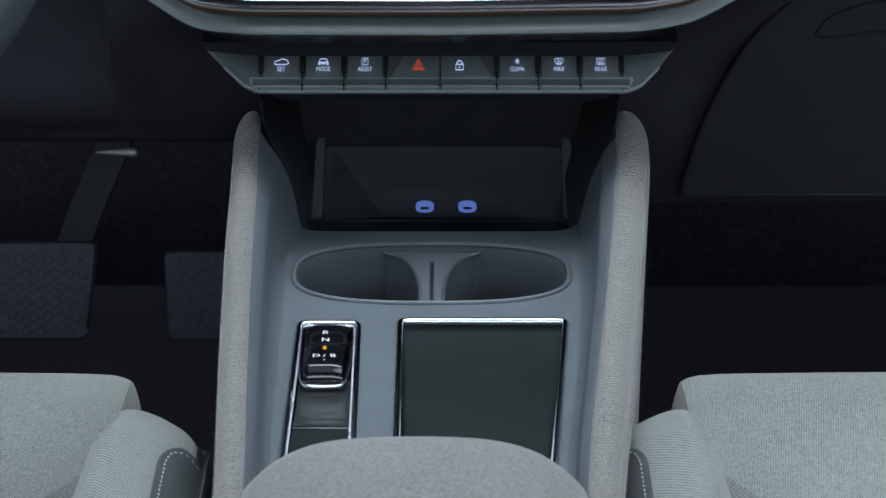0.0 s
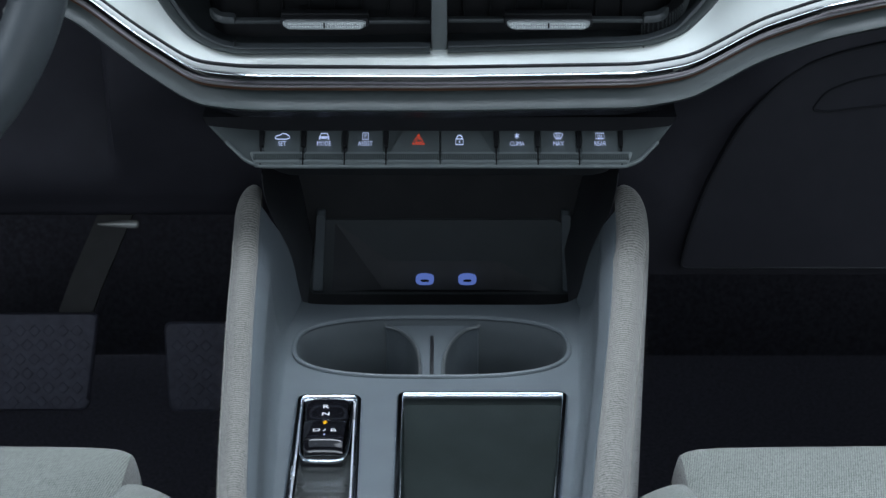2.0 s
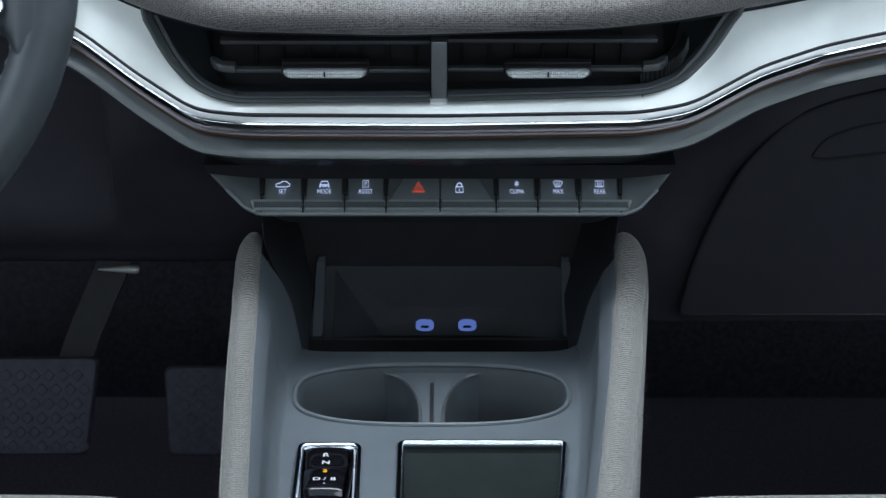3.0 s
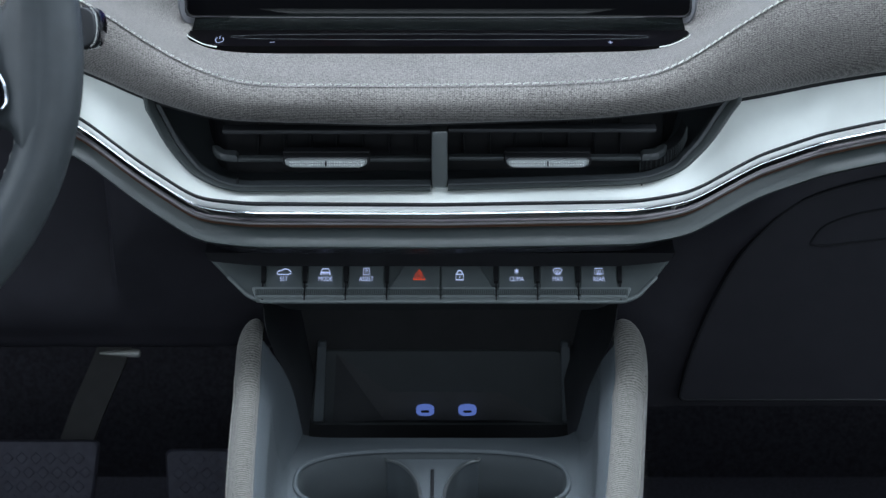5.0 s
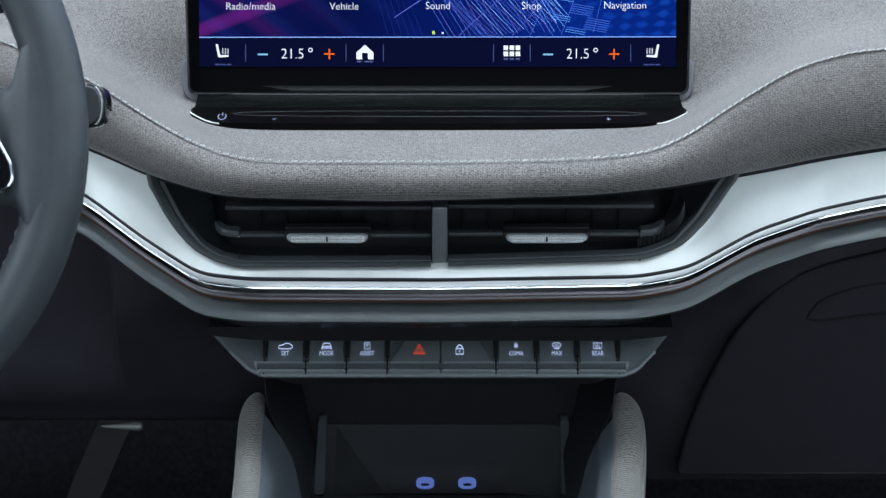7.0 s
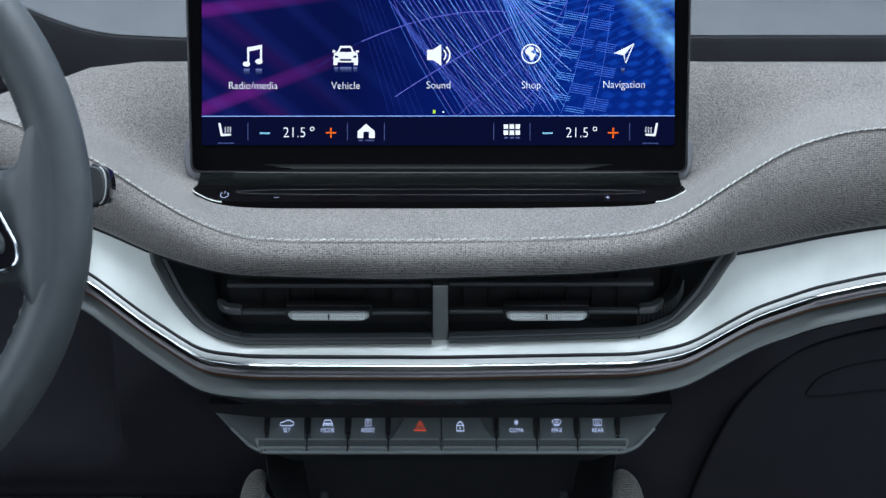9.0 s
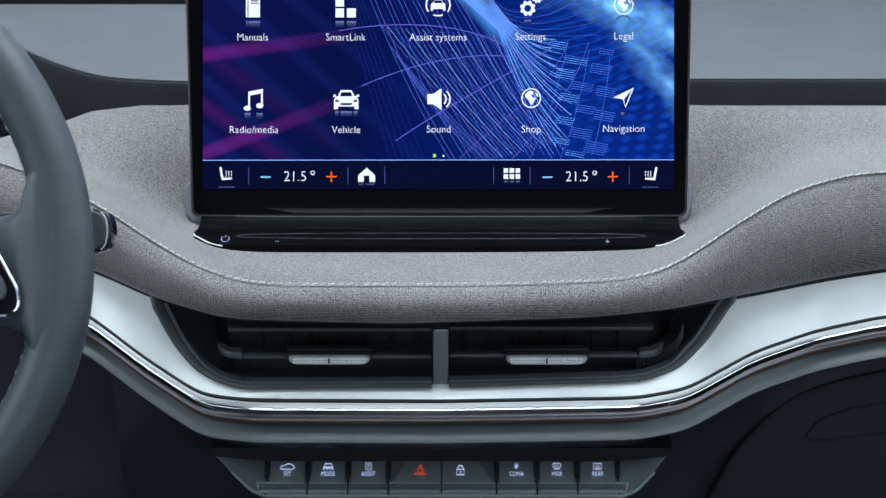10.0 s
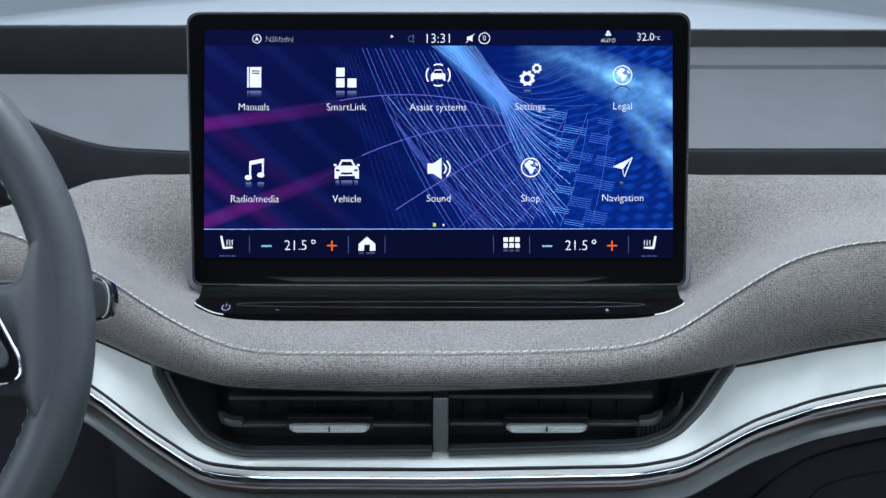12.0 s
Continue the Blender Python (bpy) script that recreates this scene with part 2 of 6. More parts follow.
def wallpaper():
    """The lit picture of the display: blue light sweeping over violet and navy bands."""
    m, nt, b = nodes_of("display_picture")
    tc = nt.nodes.new("ShaderNodeTexCoord").outputs["Object"]
    sep = nt.nodes.new("ShaderNodeSeparateXYZ")
    nt.links.new(tc, sep.inputs[0])

    def mth(op, a, b_, c_=None):
        n = nt.nodes.new("ShaderNodeMath")
        n.operation = op
        for k, q in enumerate((a, b_, c_)):
            if q is None:
                continue
            if isinstance(q, (int, float)):
                n.inputs[k].default_value = q
            else:
                nt.links.new(q, n.inputs[k])
        return n.outputs[0]

    x, y = sep.outputs[0], sep.outputs[1]
    wob = tex(nt, "ShaderNodeTexNoise", tc, 34.0, Detail=4.0).outputs["Fac"]
    across = mth("MULTIPLY_ADD", x, 3.38, 0.5)
    base = ramp(nt, across, [(0.0, (0.0030, 0.0045, 0.056)), (0.30, (0.0012, 0.0038, 0.044)), (0.55, (0.001, 0.007, 0.094)), (0.8, (0.001, 0.014, 0.162)), (1.0, (0.001, 0.013, 0.145))])
    # two bright crests falling toward the right edge
    dx = mth("ADD", x, -0.06)
    crest = mth("SUBTRACT", y, mth("MULTIPLY_ADD", mth("MULTIPLY", dx, dx), -0.9, mth("MULTIPLY_ADD", dx, -0.30, 0.060)))
    crest = mth("ADD", crest, mth("MULTIPLY_ADD", wob, 0.016, -0.008))
    c1 = ramp(nt, mth("MULTIPLY", mth("ABSOLUTE", crest, 0.0), 62.0), [(0.0, 1.0), (0.30, 0.45), (1.0, 0.0)])
    gate = ramp(nt, across, [(0.66, 0.0), (0.77, 0.42), (0.87, 0.9), (1.0, 1.0)])
    fall = mth("ADD", mth("MULTIPLY_ADD", mth("ADD", x, -0.119), 1.23, y), mth("MULTIPLY_ADD", wob, 0.030, -0.0387))
    c3 = ramp(nt, mth("MULTIPLY", mth("ABSOLUTE", fall, 0.0), 48.0), [(0.0, 0.75), (0.4, 0.3), (1.0, 0.0)])
    gate3 = ramp(nt, across, [(0.84, 0.0), (0.92, 0.5), (1.0, 1.0)])
    crest_f = mth("ADD", mth("MULTIPLY", c1.outputs[0], gate.outputs[0]), mth("MULTIPLY", c3.outputs[0], gate3.outputs[0]))
    # the bright wedge in the middle, narrowing downward
    fan = mth("SUBTRACT", x, mth("MULTIPLY_ADD", mth("SUBTRACT", 0.070, y), 0.79, 0.0016))
    wide = mth("MULTIPLY_ADD", mth("SUBTRACT", 0.072, y), 1500.0, 62.0)
    c2 = ramp(nt, mth("MULTIPLY", mth("ABSOLUTE", mth("ADD", fan, mth("MULTIPLY_ADD", wob, 0.010, -0.005)), 0.0), wide), [(0.0, 1.0), (0.4, 0.5), (1.0, 0.0)])
    gate2 = ramp(nt, mth("MULTIPLY_ADD", y, 6.9, 0.5), [(0.60, 0.0), (0.74, 0.55), (0.95, 1.0)])
    fan_f = mth("MULTIPLY", c2.outputs[0], gate2.outputs[0])
    # soft violet and blue bands from the left
    b1 = ramp(nt, mth("MULTIPLY", mth("ABSOLUTE", mth("MULTIPLY_ADD", x, -0.135, mth("ADD", y, -0.0322)), 0.0), 185.0), [(0.0, 1.0), (0.55, 0.7), (1.0, 0.0)])
    b2 = ramp(nt, mth("MULTIPLY", mth("ABSOLUTE", mth("MULTIPLY_ADD", x, -0.377, mth("ADD", y, -0.0060)), 0.0), 175.0), [(0.0, 1.0), (0.55, 0.75), (1.0, 0.0)])
    b3 = ramp(nt, mth("MULTIPLY", mth("ABSOLUTE", mth("MULTIPLY_ADD", x, 0.71, mth("ADD", y, 0.1235)), 0.0), 120.0), [(0.0, 0.40), (1.0, 0.0)])
    b4 = ramp(nt, mth("MULTIPLY", mth("ABSOLUTE", mth("MULTIPLY_ADD", x, 0.71, mth("ADD", y, 0.0905)), 0.0), 110.0), [(0.0, 0.18), (1.0, 0.0)])
    left2 = ramp(nt, across, [(0.0, 0.8), (0.45, 0.4), (0.6, 0.0)])
    left = ramp(nt, across, [(0.0, 1.0), (0.16, 0.6), (0.34, 0.0)])
    bands = mth("MULTIPLY", mth("ADD", mth("ADD", b1.outputs[0], b2.outputs[0]), mth("ADD", b3.outputs[0], b4.outputs[0])), left.outputs[0])

    def over(under, fac, col):
        n = nt.nodes.new("ShaderNodeMix")
        n.data_type, n.blend_type, n.clamp_factor = "RGBA", "ADD", True
        nt.links.new(fac, n.inputs["Factor"])
        nt.links.new(under, n.inputs["A"])
        n.inputs["B"].default_value = rgb(col)
        return n.outputs["Result"]

    cloud = ramp(nt, tex(nt, "ShaderNodeTexNoise", tc, 75.0, Detail=4.0).outputs["Fac"], [(0.3, 0.35), (0.65, 1.0)])
    crest_f = mth("MULTIPLY", crest_f, cloud.outputs[0])
    col = over(base.outputs[0], crest_f, (0.20, 0.58, 1.0))
    col = over(col, fan_f, (0.10, 0.40, 1.0))
    soft = mth("SINE", mth("MULTIPLY_ADD", mth("ADD", mth("MULTIPLY", x, 0.86), mth("MULTIPLY_ADD", wob, 0.006, y)), 190.0, 0.6), 0.0)
    veil = ramp(nt, soft, [(0.2, 0.0), (1.0, 0.55)])
    col = over(col, mth("MULTIPLY", veil.outputs[0], left2.outputs[0]), (0.003, 0.008, 0.055))
    # fine wavy stripes over the blue half
    ripple = mth("SINE", mth("MULTIPLY", mth("ADD", mth("MULTIPLY_ADD", wob, 0.010, mth("MULTIPLY", mth("MULTIPLY", x, x), -1.6)), y), 1250.0), 0.0)
    ripple_f = ramp(nt, ripple, [(0.35, 0.0), (1.0, 0.8)])
    right = ramp(nt, across, [(0.62, 0.0), (0.74, 1.0), (1.0, 0.8)])
    upper = ramp(nt, mth("MULTIPLY_ADD", y, 6.9, 0.5), [(0.20, 0.15), (0.60, 1.0)])
    col = over(col, mth("MULTIPLY", mth("MULTIPLY", ripple_f.outputs[0], right.outputs[0]), upper.outputs[0]), (0.002, 0.024, 0.13))
    # soft lozenges of light over the right third
    u_ = mth("SINE", mth("MULTIPLY_ADD", mth("MULTIPLY_ADD", x, 0.62, y), 420.0, 0.4), 0.0)
    v_ = mth("SINE", mth("MULTIPLY", mth("MULTIPLY_ADD", x, -0.55, mth("MULTIPLY_ADD", wob, 0.012, y)), 560.0), 0.0)
    loz = ramp(nt, mth("MULTIPLY", u_, v_), [(0.0, 0.0), (0.7, 0.9)])
    edge = ramp(nt, across, [(0.76, 0.0), (0.88, 0.8), (1.0, 1.0)])
    col = over(col, mth("MULTIPLY", loz.outputs[0], edge.outputs[0]), (0.002, 0.022, 0.14))
    col = over(col, bands, (0.070, 0.004, 0.078))
    b.inputs["Base Color"].default_value = (0.0004, 0.0004, 0.0006, 1)
    b.inputs["Roughness"].default_value = 0.12
    nt.links.new(col, b.inputs["Emission Color"])
    b.inputs["Emission Strength"].default_value = 1.4
    b.inputs["Specular IOR Level"].default_value = 0.0
    return m


PICTURE = wallpaper()
LINE_BLUE = glow("ui_line_blue", (0.06, 0.17, 0.82), 0.95)
LINE_CYAN = glow("ui_line_cyan", (0.10, 0.33, 0.95), 1.05)
LINE_PALE = glow("ui_line_pale", (0.24, 0.42, 1.0), 1.25)
LINE_VIOLET = glow("ui_line_violet", (0.022, 0.055, 0.46), 0.55)
LINE_PINK = glow("ui_line_pink", (0.16, 0.19, 0.92), 0.8)
ICON_SOFT = glow("ui_soft_white", (0.42, 0.47, 0.66), 0.8)
UI_DIM = glow("ui_dim", (0.08, 0.12, 0.35), 0.8)

# ---- building helpers ----


def chain(ob):
    m = Matrix()
    while ob is not None:
        m = ob.matrix_basis @ m
        ob = ob.parent
    return m


def part(name, bm, material, parent=None, label="", local=False, smooth=True, sharp=40):
    """Links a bmesh as one mesh object under a thing or a part. The bmesh is in world metres unless local."""
    if parent is not None and not local:
        bm.transform(chain(parent).inverted())
    bmesh.ops.recalc_face_normals(bm, faces=bm.faces)
    me = bpy.data.meshes.new(name)
    bm.to_mesh(me)
    bm.free()
    me.materials.append(material)
    if smooth:
        me.shade_smooth()
        me.set_sharp_from_angle(angle=radians(sharp))
    ob = new(name, me)
    ob.parent = parent
    if label:
        ob["label"] = label
    return ob


def thing(name, at, label, category, group="", kind="", m=None):
    ob = new(name)
    ob.matrix_basis = m if m is not None else Matrix.Translation(at)
    return tagged(ob, label, category, group, kind)


def sheet(rows, bm=None, closed=False, wrap=False):
    """A skin over rows of points. closed: each row is a ring; wrap: the last row meets the first."""
    bm = bm or bmesh.new()
    vs = [[bm.verts.new(p) for p in r] for r in rows]
    n = len(vs[0])
    for a, b in zip(vs, vs[1:] + (vs[:1] if wrap else [])):
        for k in range(n if closed else n - 1):
            bm.faces.new((a[k], a[(k + 1) % n], b[(k + 1) % n], b[k]))
    return bm, vs


def cap(bm, ring):
    bm.faces.new(ring)


def between(rows, steps):
    """Catmull-Rom rows between the given rows."""
    rows = [np.array(r, float) for r in rows]
    out = []
    for k in range(len(rows) - 1):
        p0, p1, p2, p3 = rows[max(k - 1, 0)], rows[k], rows[k + 1], rows[min(k + 2, len(rows) - 1)]
        for j in range(steps):
            t = j / steps
            out.append(0.5 * (2 * p1 + (p2 - p0) * t + (2 * p0 - 5 * p1 + 4 * p2 - p3) * t * t + (3 * p1 - p0 - 3 * p2 + p3) * t ** 3))
    return out + [rows[-1]]


def curve(ctrl, xs, soft=0.010):
    """y and z over x through control points, rounded over the distance soft."""
    c = np.array(sorted(ctrl), float)
    d = np.linspace(-2, 2, 17)
    w = np.exp(-d * d / 2)
    w /= w.sum()
    g = np.array(xs)[:, None] + d[None] * soft
    return np.stack([xs, (np.interp(g, c[:, 0], c[:, 1]) * w).sum(1), (np.interp(g, c[:, 0], c[:, 2]) * w).sum(1)], 1)


def sweep(path, section, closed=False, ends=True, up=(0, 0, 1)):
    """A section of (side, up) offsets carried along a path."""
    P = [Vector(p) for p in path]
    n = len(P)
    rings = []
    for k, p in enumerate(P):
        a = P[(k - 1) % n] if closed or k else p
        b = P[(k + 1) % n] if closed or k < n - 1 else p
        d = (b - a).normalized()
        side = d.cross(Vector(up)).normalized()
        top = side.cross(d)
        rings.append([p + side * s + top * t for s, t in section])
    bm, vs = sheet(rings, closed=True, wrap=closed)
    if not closed and ends:
        cap(bm, vs[0][::-1])
        cap(bm, vs[-1])
    return bm


def disc(r, n=10, r2=None):
    return [(r * math.cos(2 * math.pi * k / n), (r2 or r) * math.sin(2 * math.pi * k / n)) for k in range(n)]


def block(w, d, h, r=0.002, at=(0, 0, 0), seg=2, m=None):
    """A box with rounded edges, its middle at at."""
    bm = bmesh.new()
    bmesh.ops.create_cube(bm, size=1.0)
    bmesh.ops.scale(bm, vec=(w, d, h), verts=bm.verts)
    if r:
        bmesh.ops.bevel(bm, geom=bm.edges[:], offset=min(r, 0.49 * min(w, d, h)), segments=seg, profile=0.6, affect="EDGES")
    if m is not None:
        bm.transform(m)
    bmesh.ops.translate(bm, vec=at, verts=bm.verts)
    return bm


def rounded(corners, r, n=5):
    """A closed outline with rounded corners, from 2D corners and radii."""
    out, k = [], len(corners)
    for i, c in enumerate(corners):
        c = Vector(c)
        a, b = (Vector(corners[i - 1]) - c), (Vector(corners[(i + 1) % k]) - c)
        rr = r[i] if isinstance(r, (list, tuple)) else r
        rr = min(rr, a.length * 0.49, b.length * 0.49)
        p, q = c + a.normalized() * rr, c + b.normalized() * rr
        for j in range(n + 1):
            t = j / n
            out.append((1 - t) ** 2 * p + 2 * t * (1 - t) * c + t * t * q)
    return [(v.x, v.y) for v in out]


def slab(outline, lo, hi, edge=0.0, m=None):
    """A plate with the given 2D outline between two heights; edge: a small chamfer on top."""
    o = np.array(outline)
    mid = o.mean(0)
    rows = [np.c_[o, np.full(len(o), lo)], np.c_[o, np.full(len(o), hi - edge)]]
    if edge:
        d = o - mid
        ln = np.linalg.norm(d, axis=1, keepdims=True)
        rows.append(np.c_[o - d / ln * edge, np.full(len(o), hi)])
    bm, vs = sheet([r.tolist() for r in rows], closed=True)
    cap(bm, vs[0][::-1])
    cap(bm, vs[-1])
    if m is not None:
        bm.transform(m)
    return bm


def join(*bms):
    out = bmesh.new()
    for b in bms:
        me = bpy.data.meshes.new("tmp")
        b.to_mesh(me)
        b.free()
        out.from_mesh(me)
        bpy.data.meshes.remove(me)
    return out


def words(text, size, m, depth=0.0, align="CENTER", slim=0.0):
    """A bmesh of lettering in Blender's own font; size is the height of a capital."""
    cu = bpy.data.curves.new("words", "FONT")
    cu.body, cu.size, cu.align_x, cu.align_y, cu.extrude = text, size / 0.70, align, "CENTER", depth
    cu.resolution_u = 3
    cu.offset = -slim * size
    ob = new("words", cu)
    me = bpy.data.meshes.new_from_object(ob)
    bm = bmesh.new()
    bm.from_mesh(me)
    bm.transform(m)
    bpy.data.objects.remove(ob)
    bpy.data.curves.remove(cu)
    bpy.data.meshes.remove(me)
    return bm


def stroke(pts, w, closed=False, z=0.0):
    """A flat ribbon of width w along 2D points."""
    p = np.array(pts, float)
    n = len(p)
    t = np.empty_like(p)
    for k in range(n):
        a = p[(k - 1) % n] if closed or k else p[k]
        b = p[(k + 1) % n] if closed or k < n - 1 else p[k]
        t[k] = (b - a) / (np.linalg.norm(b - a) + 1e-12)
    nn = np.c_[-t[:, 1], t[:, 0]] * w / 2
    z = np.full(n, z)
    rows = [np.c_[p + nn, z].tolist(), np.c_[p - nn, z].tolist()]
    if closed:
        return sheet([list(r) for r in zip(*rows)], wrap=True)[0]
    return sheet(rows)[0]


def fill(pts, z=0.0):
    bm = bmesh.new()
    bm.faces.new([bm.verts.new((x, y, z)) for x, y in pts])
    bmesh.ops.triangulate(bm, faces=bm.faces[:])
    return bm


def arc(cx, cy, r, a0, a1, n=12):
    return [(cx + r * math.cos(radians(a0 + (a1 - a0) * k / n)), cy + r * math.sin(radians(a0 + (a1 - a0) * k / n))) for k in range(n + 1)]


# ---- the shell of the car ----
# Rear wall, door linings and roof stay unseen; cut so the lamps reach in.
tagged(part("floor", block(1.5, 2.6, 0.04, 0.005, (0, -0.55, 0.10)), CARPET), "black carpeted car floor under seats and pedals", "car floor", kind="structure")
tagged(part("bulkhead", block(1.5, 0.03, 0.66, 0.005, (0, 0.52, 0.43)), FIREWALL), "black carpeted bulkhead closing the footwells", "bulkhead", kind="structure")
for side, nm in ((-1, "wall_left"), (1, "wall_right")):
    tagged(part(nm, block(0.06, 2.6, 0.62, 0.01, (side * 0.76, -0.55, 0.39)), BLACKISH), "black door lining beside the seats", "door lining", kind="structure")
tagged(part("wall_rear", block(1.5, 0.05, 0.88, 0.01, (0, -1.95, 0.53)), BLACKISH), "low black rear lining, unseen, open above for the fill lamp", "rear lining", kind="structure")
# dark roof out of view, keeps bright reflections off the screen bezel
roof = bmesh.new()
for w, d, x, y in ((0.26, 2.4, -0.63, -0.75), (0.26, 2.4, 0.63, -0.75), (1.0, 0.25, 0, 0.18), (1.0, 0.68, 0, -1.59)):
    b_ = block(w, d, 0.05, 0.01, (x, y, 1.46))
    me_ = bpy.data.meshes.new("tmp")
    b_.to_mesh(me_)
    b_.free()
    roof.from_mesh(me_)
tagged(part("ceiling", roof, HEADLINER), "unseen black cloth headliner, open above for the lamps", "headliner", kind="structure")
tagged(part("ground", sheet([[(-60, -60, -0.55), (60, -60, -0.55)], [(-60, 60, -0.55), (60, 60, -0.55)]])[0], STUDIO), "pale grey studio floor outside the car", "studio floor", kind="structure")

# roof pillars at the four corners
for side, nm in ((-1, "left"), (1, "right")):
    for q, pts in (("front", [(side * 0.735, 0.46, 0.70), (side * 0.715, 0.28, 1.06), (side * 0.68, 0.10, 1.44)]), ("rear", [(side * 0.735, -1.93, 0.69), (side * 0.715, -1.92, 1.10), (side * 0.70, -1.88, 1.44)])):
        tagged(part("pillar_" + q + "_" + nm, sweep(pts, [(-0.030, -0.030), (0.030, -0.030), (0.030, 0.030), (-0.030, 0.030)], up=(0, 1, 0.3)), HEADLINER), "black cloth-covered roof pillar", "roof pillar", kind="structure")

# bonnet outside the windscreen
xs = np.linspace(-0.8, 0.8, 25)
rows = [[(x, y, z - 0.09 * (x / 0.8) ** 2) for x in xs] for y, z in ((0.56, 0.74), (0.7, 0.755), (0.9, 0.75), (1.15, 0.72), (1.4, 0.66), (1.6, 0.54), (1.66, 0.35))]
bonnet = part("bonnet", sheet(between(rows, 4))[0], PAINT)
tagged(bonnet, "pale blue-white painted bonnet beyond the windscreen", "bonnet", kind="structure")

# windscreen
ws = thing("windscreen", (0, 0.46, 0.79), "clear sloping windscreen with a black lower edge", "windscreen", kind="structure")
tagged(ws, kind="structure")
bm, _ = sheet([[(x, 0.455 - 0.05 * (x / 0.7) ** 2, 0.782) for x in np.linspace(-0.7, 0.7, 15)], [(x, -0.28, 1.40) for x in np.linspace(-0.62, 0.62, 15)]])
glass = part("pane", bm, GLASS, ws)
glass.visible_shadow = False
bm, _ = sheet([[(x, 0.446, 0.768), (x, 0.456, 0.770), (x, 0.452, 0.7862), (x, 0.447, 0.7855)] for x in (0.10, 0.7)], closed=True)
part("ceramic_edge", bm, BLACKISH, ws, "black ceramic edge of the glass")

# ---- dashboard ----
dash = thing("dashboard", (0, 0.10, 0.60), "grey cloth dashboard with silver trim and dark lower panels", "dashboard")
XS = np.linspace(-0.62, 0.62, 249)
STITCH = [(-0.62, -0.06, 0.765), (-0.266, -0.07, 0.763), (-0.2137, -0.0826, 0.7433), (-0.1951, -0.0956, 0.7373), (-0.1768, -0.1091, 0.7292), (-0.1587, -0.1223, 0.7225), (-0.1409, -0.1352, 0.7173), (-0.1238, -0.1423, 0.713), (-0.1103, -0.1467, 0.711), (-0.0903, -0.15, 0.7108), (0.0017, -0.15, 0.7108), (0.0575, -0.1495, 0.7114), (0.1055, -0.149, 0.7137), (0.1237, -0.1426, 0.715), (0.1339, -0.1387, 0.7168), (0.1407, -0.1361, 0.7201), (0.1585, -0.1223, 0.7261), (0.1693, -0.1139, 0.7315), (0.1912, -0.0971, 0.739), (0.2022, -0.0895, 0.7434), (0.2133, -0.0819, 0.7472), (0.2489, -0.0708, 0.754), (0.2661, -0.0706, 0.7553), (0.3, -0.07, 0.757), (0.62, -0.06, 0.76)]
LIP = [(-0.62, -0.075, 0.735), (-0.26, -0.078, 0.712), (-0.209, -0.089, 0.699), (-0.167, -0.122, 0.692), (-0.124, -0.150, 0.690), (-0.025, -0.155, 0.689), (0.09, -0.155, 0.693), (0.141, -0.140, 0.693), (0.196, -0.098, 0.688), (0.234, -0.078, 0.689), (0.275, -0.075, 0.695), (0.62, -0.070, 0.715)]
VENT = [(-0.170, -0.117, 0.6925), (-0.166, -0.117, 0.681), (-0.157, -0.124, 0.666), (-0.143, -0.134, 0.653), (-0.129, -0.142, 0.6485), (-0.115, -0.148, 0.6475), (-0.002, -0.150, 0.649), (0.108, -0.149, 0.652), (0.125, -0.144, 0.652), (0.143, -0.134, 0.655), (0.160, -0.122, 0.668), (0.173, -0.112, 0.685), (0.177, -0.112, 0.692)]
TRIM = [(-0.62, -0.07, 0.745), (-0.30, -0.078, 0.712), (-0.212, -0.091, 0.669), (-0.176, -0.118, 0.652), (-0.140, -0.144, 0.6385), (-0.109, -0.157, 0.640), (0.002, -0.158, 0.640), (0.117, -0.155, 0.641), (0.148, -0.139, 0.6405), (0.191, -0.105, 0.651), (0.232, -0.081, 0.656), (0.272, -0.078, 0.664), (0.62, -0.07, 0.690)]
stitch_c, lip_c, trim_c = curve(STITCH, XS), curve(LIP, XS), curve(TRIM, XS, 0.007)
# cloth pad: from its rear edge over the seam, round the lip and under it
rear = np.c_[XS, 0.105 - 1.25 * np.clip(-0.235 - XS, 0, 0.09), np.interp(XS, [-0.62, -0.25, -0.20, 0.62], [0.742, 0.747, 0.753, 0.753])]
mid_z = np.interp(np.abs(XS), [0, 0.150, 0.165, 0.19, 0.22, 0.26, 0.62], [0.7098, 0.7098, 0.7110, 0.7230, 0.7385, 0.7505, 0.7510])
mid_z = np.convolve(np.pad(mid_z, 3, mode="edge"), np.ones(7) / 7, "valid")
mid = np.c_[XS, 0.5 * rear[:, 1] + 0.5 * stitch_c[:, 1], mid_z]
front = 0.72 * stitch_c + 0.28 * lip_c + np.array([0, -0.0066, 0.0030])
bulge = 0.48 * stitch_c + 0.52 * lip_c + np.array([0, -0.0088, 0.0018])
low_front = 0.17 * stitch_c + 0.83 * lip_c + np.array([0, -0.0052, -0.0004])
hem = lip_c + np.array([0, 0.009, -0.0008])
under = lip_c + np.array([0, 0.030, 0.003])
near = stitch_c * 0.90 + mid * 0.10
near[:, 2] = stitch_c[:, 2] + 0.06 * (mid[:, 2] - stitch_c[:, 2])
rows = between([rear - np.array([0, 0, 0.03]), rear, mid, near, stitch_c, front, bulge, low_front, hem, under], 6)
part("cloth_pad", sheet([r.tolist() for r in rows])[0], FELT, dash, "grey melange cloth over a padded dash top")
part("hem_gap", sheet([(lip_c + np.array(o)).tolist() for o in ((0, 0.012, 0.001), (0, 0.0072, -0.0004), (0, 0.0080, -0.0030), (0, 0.0130, -0.0036))])[0], BLACKISH, dash, "dark gap under the cloth")
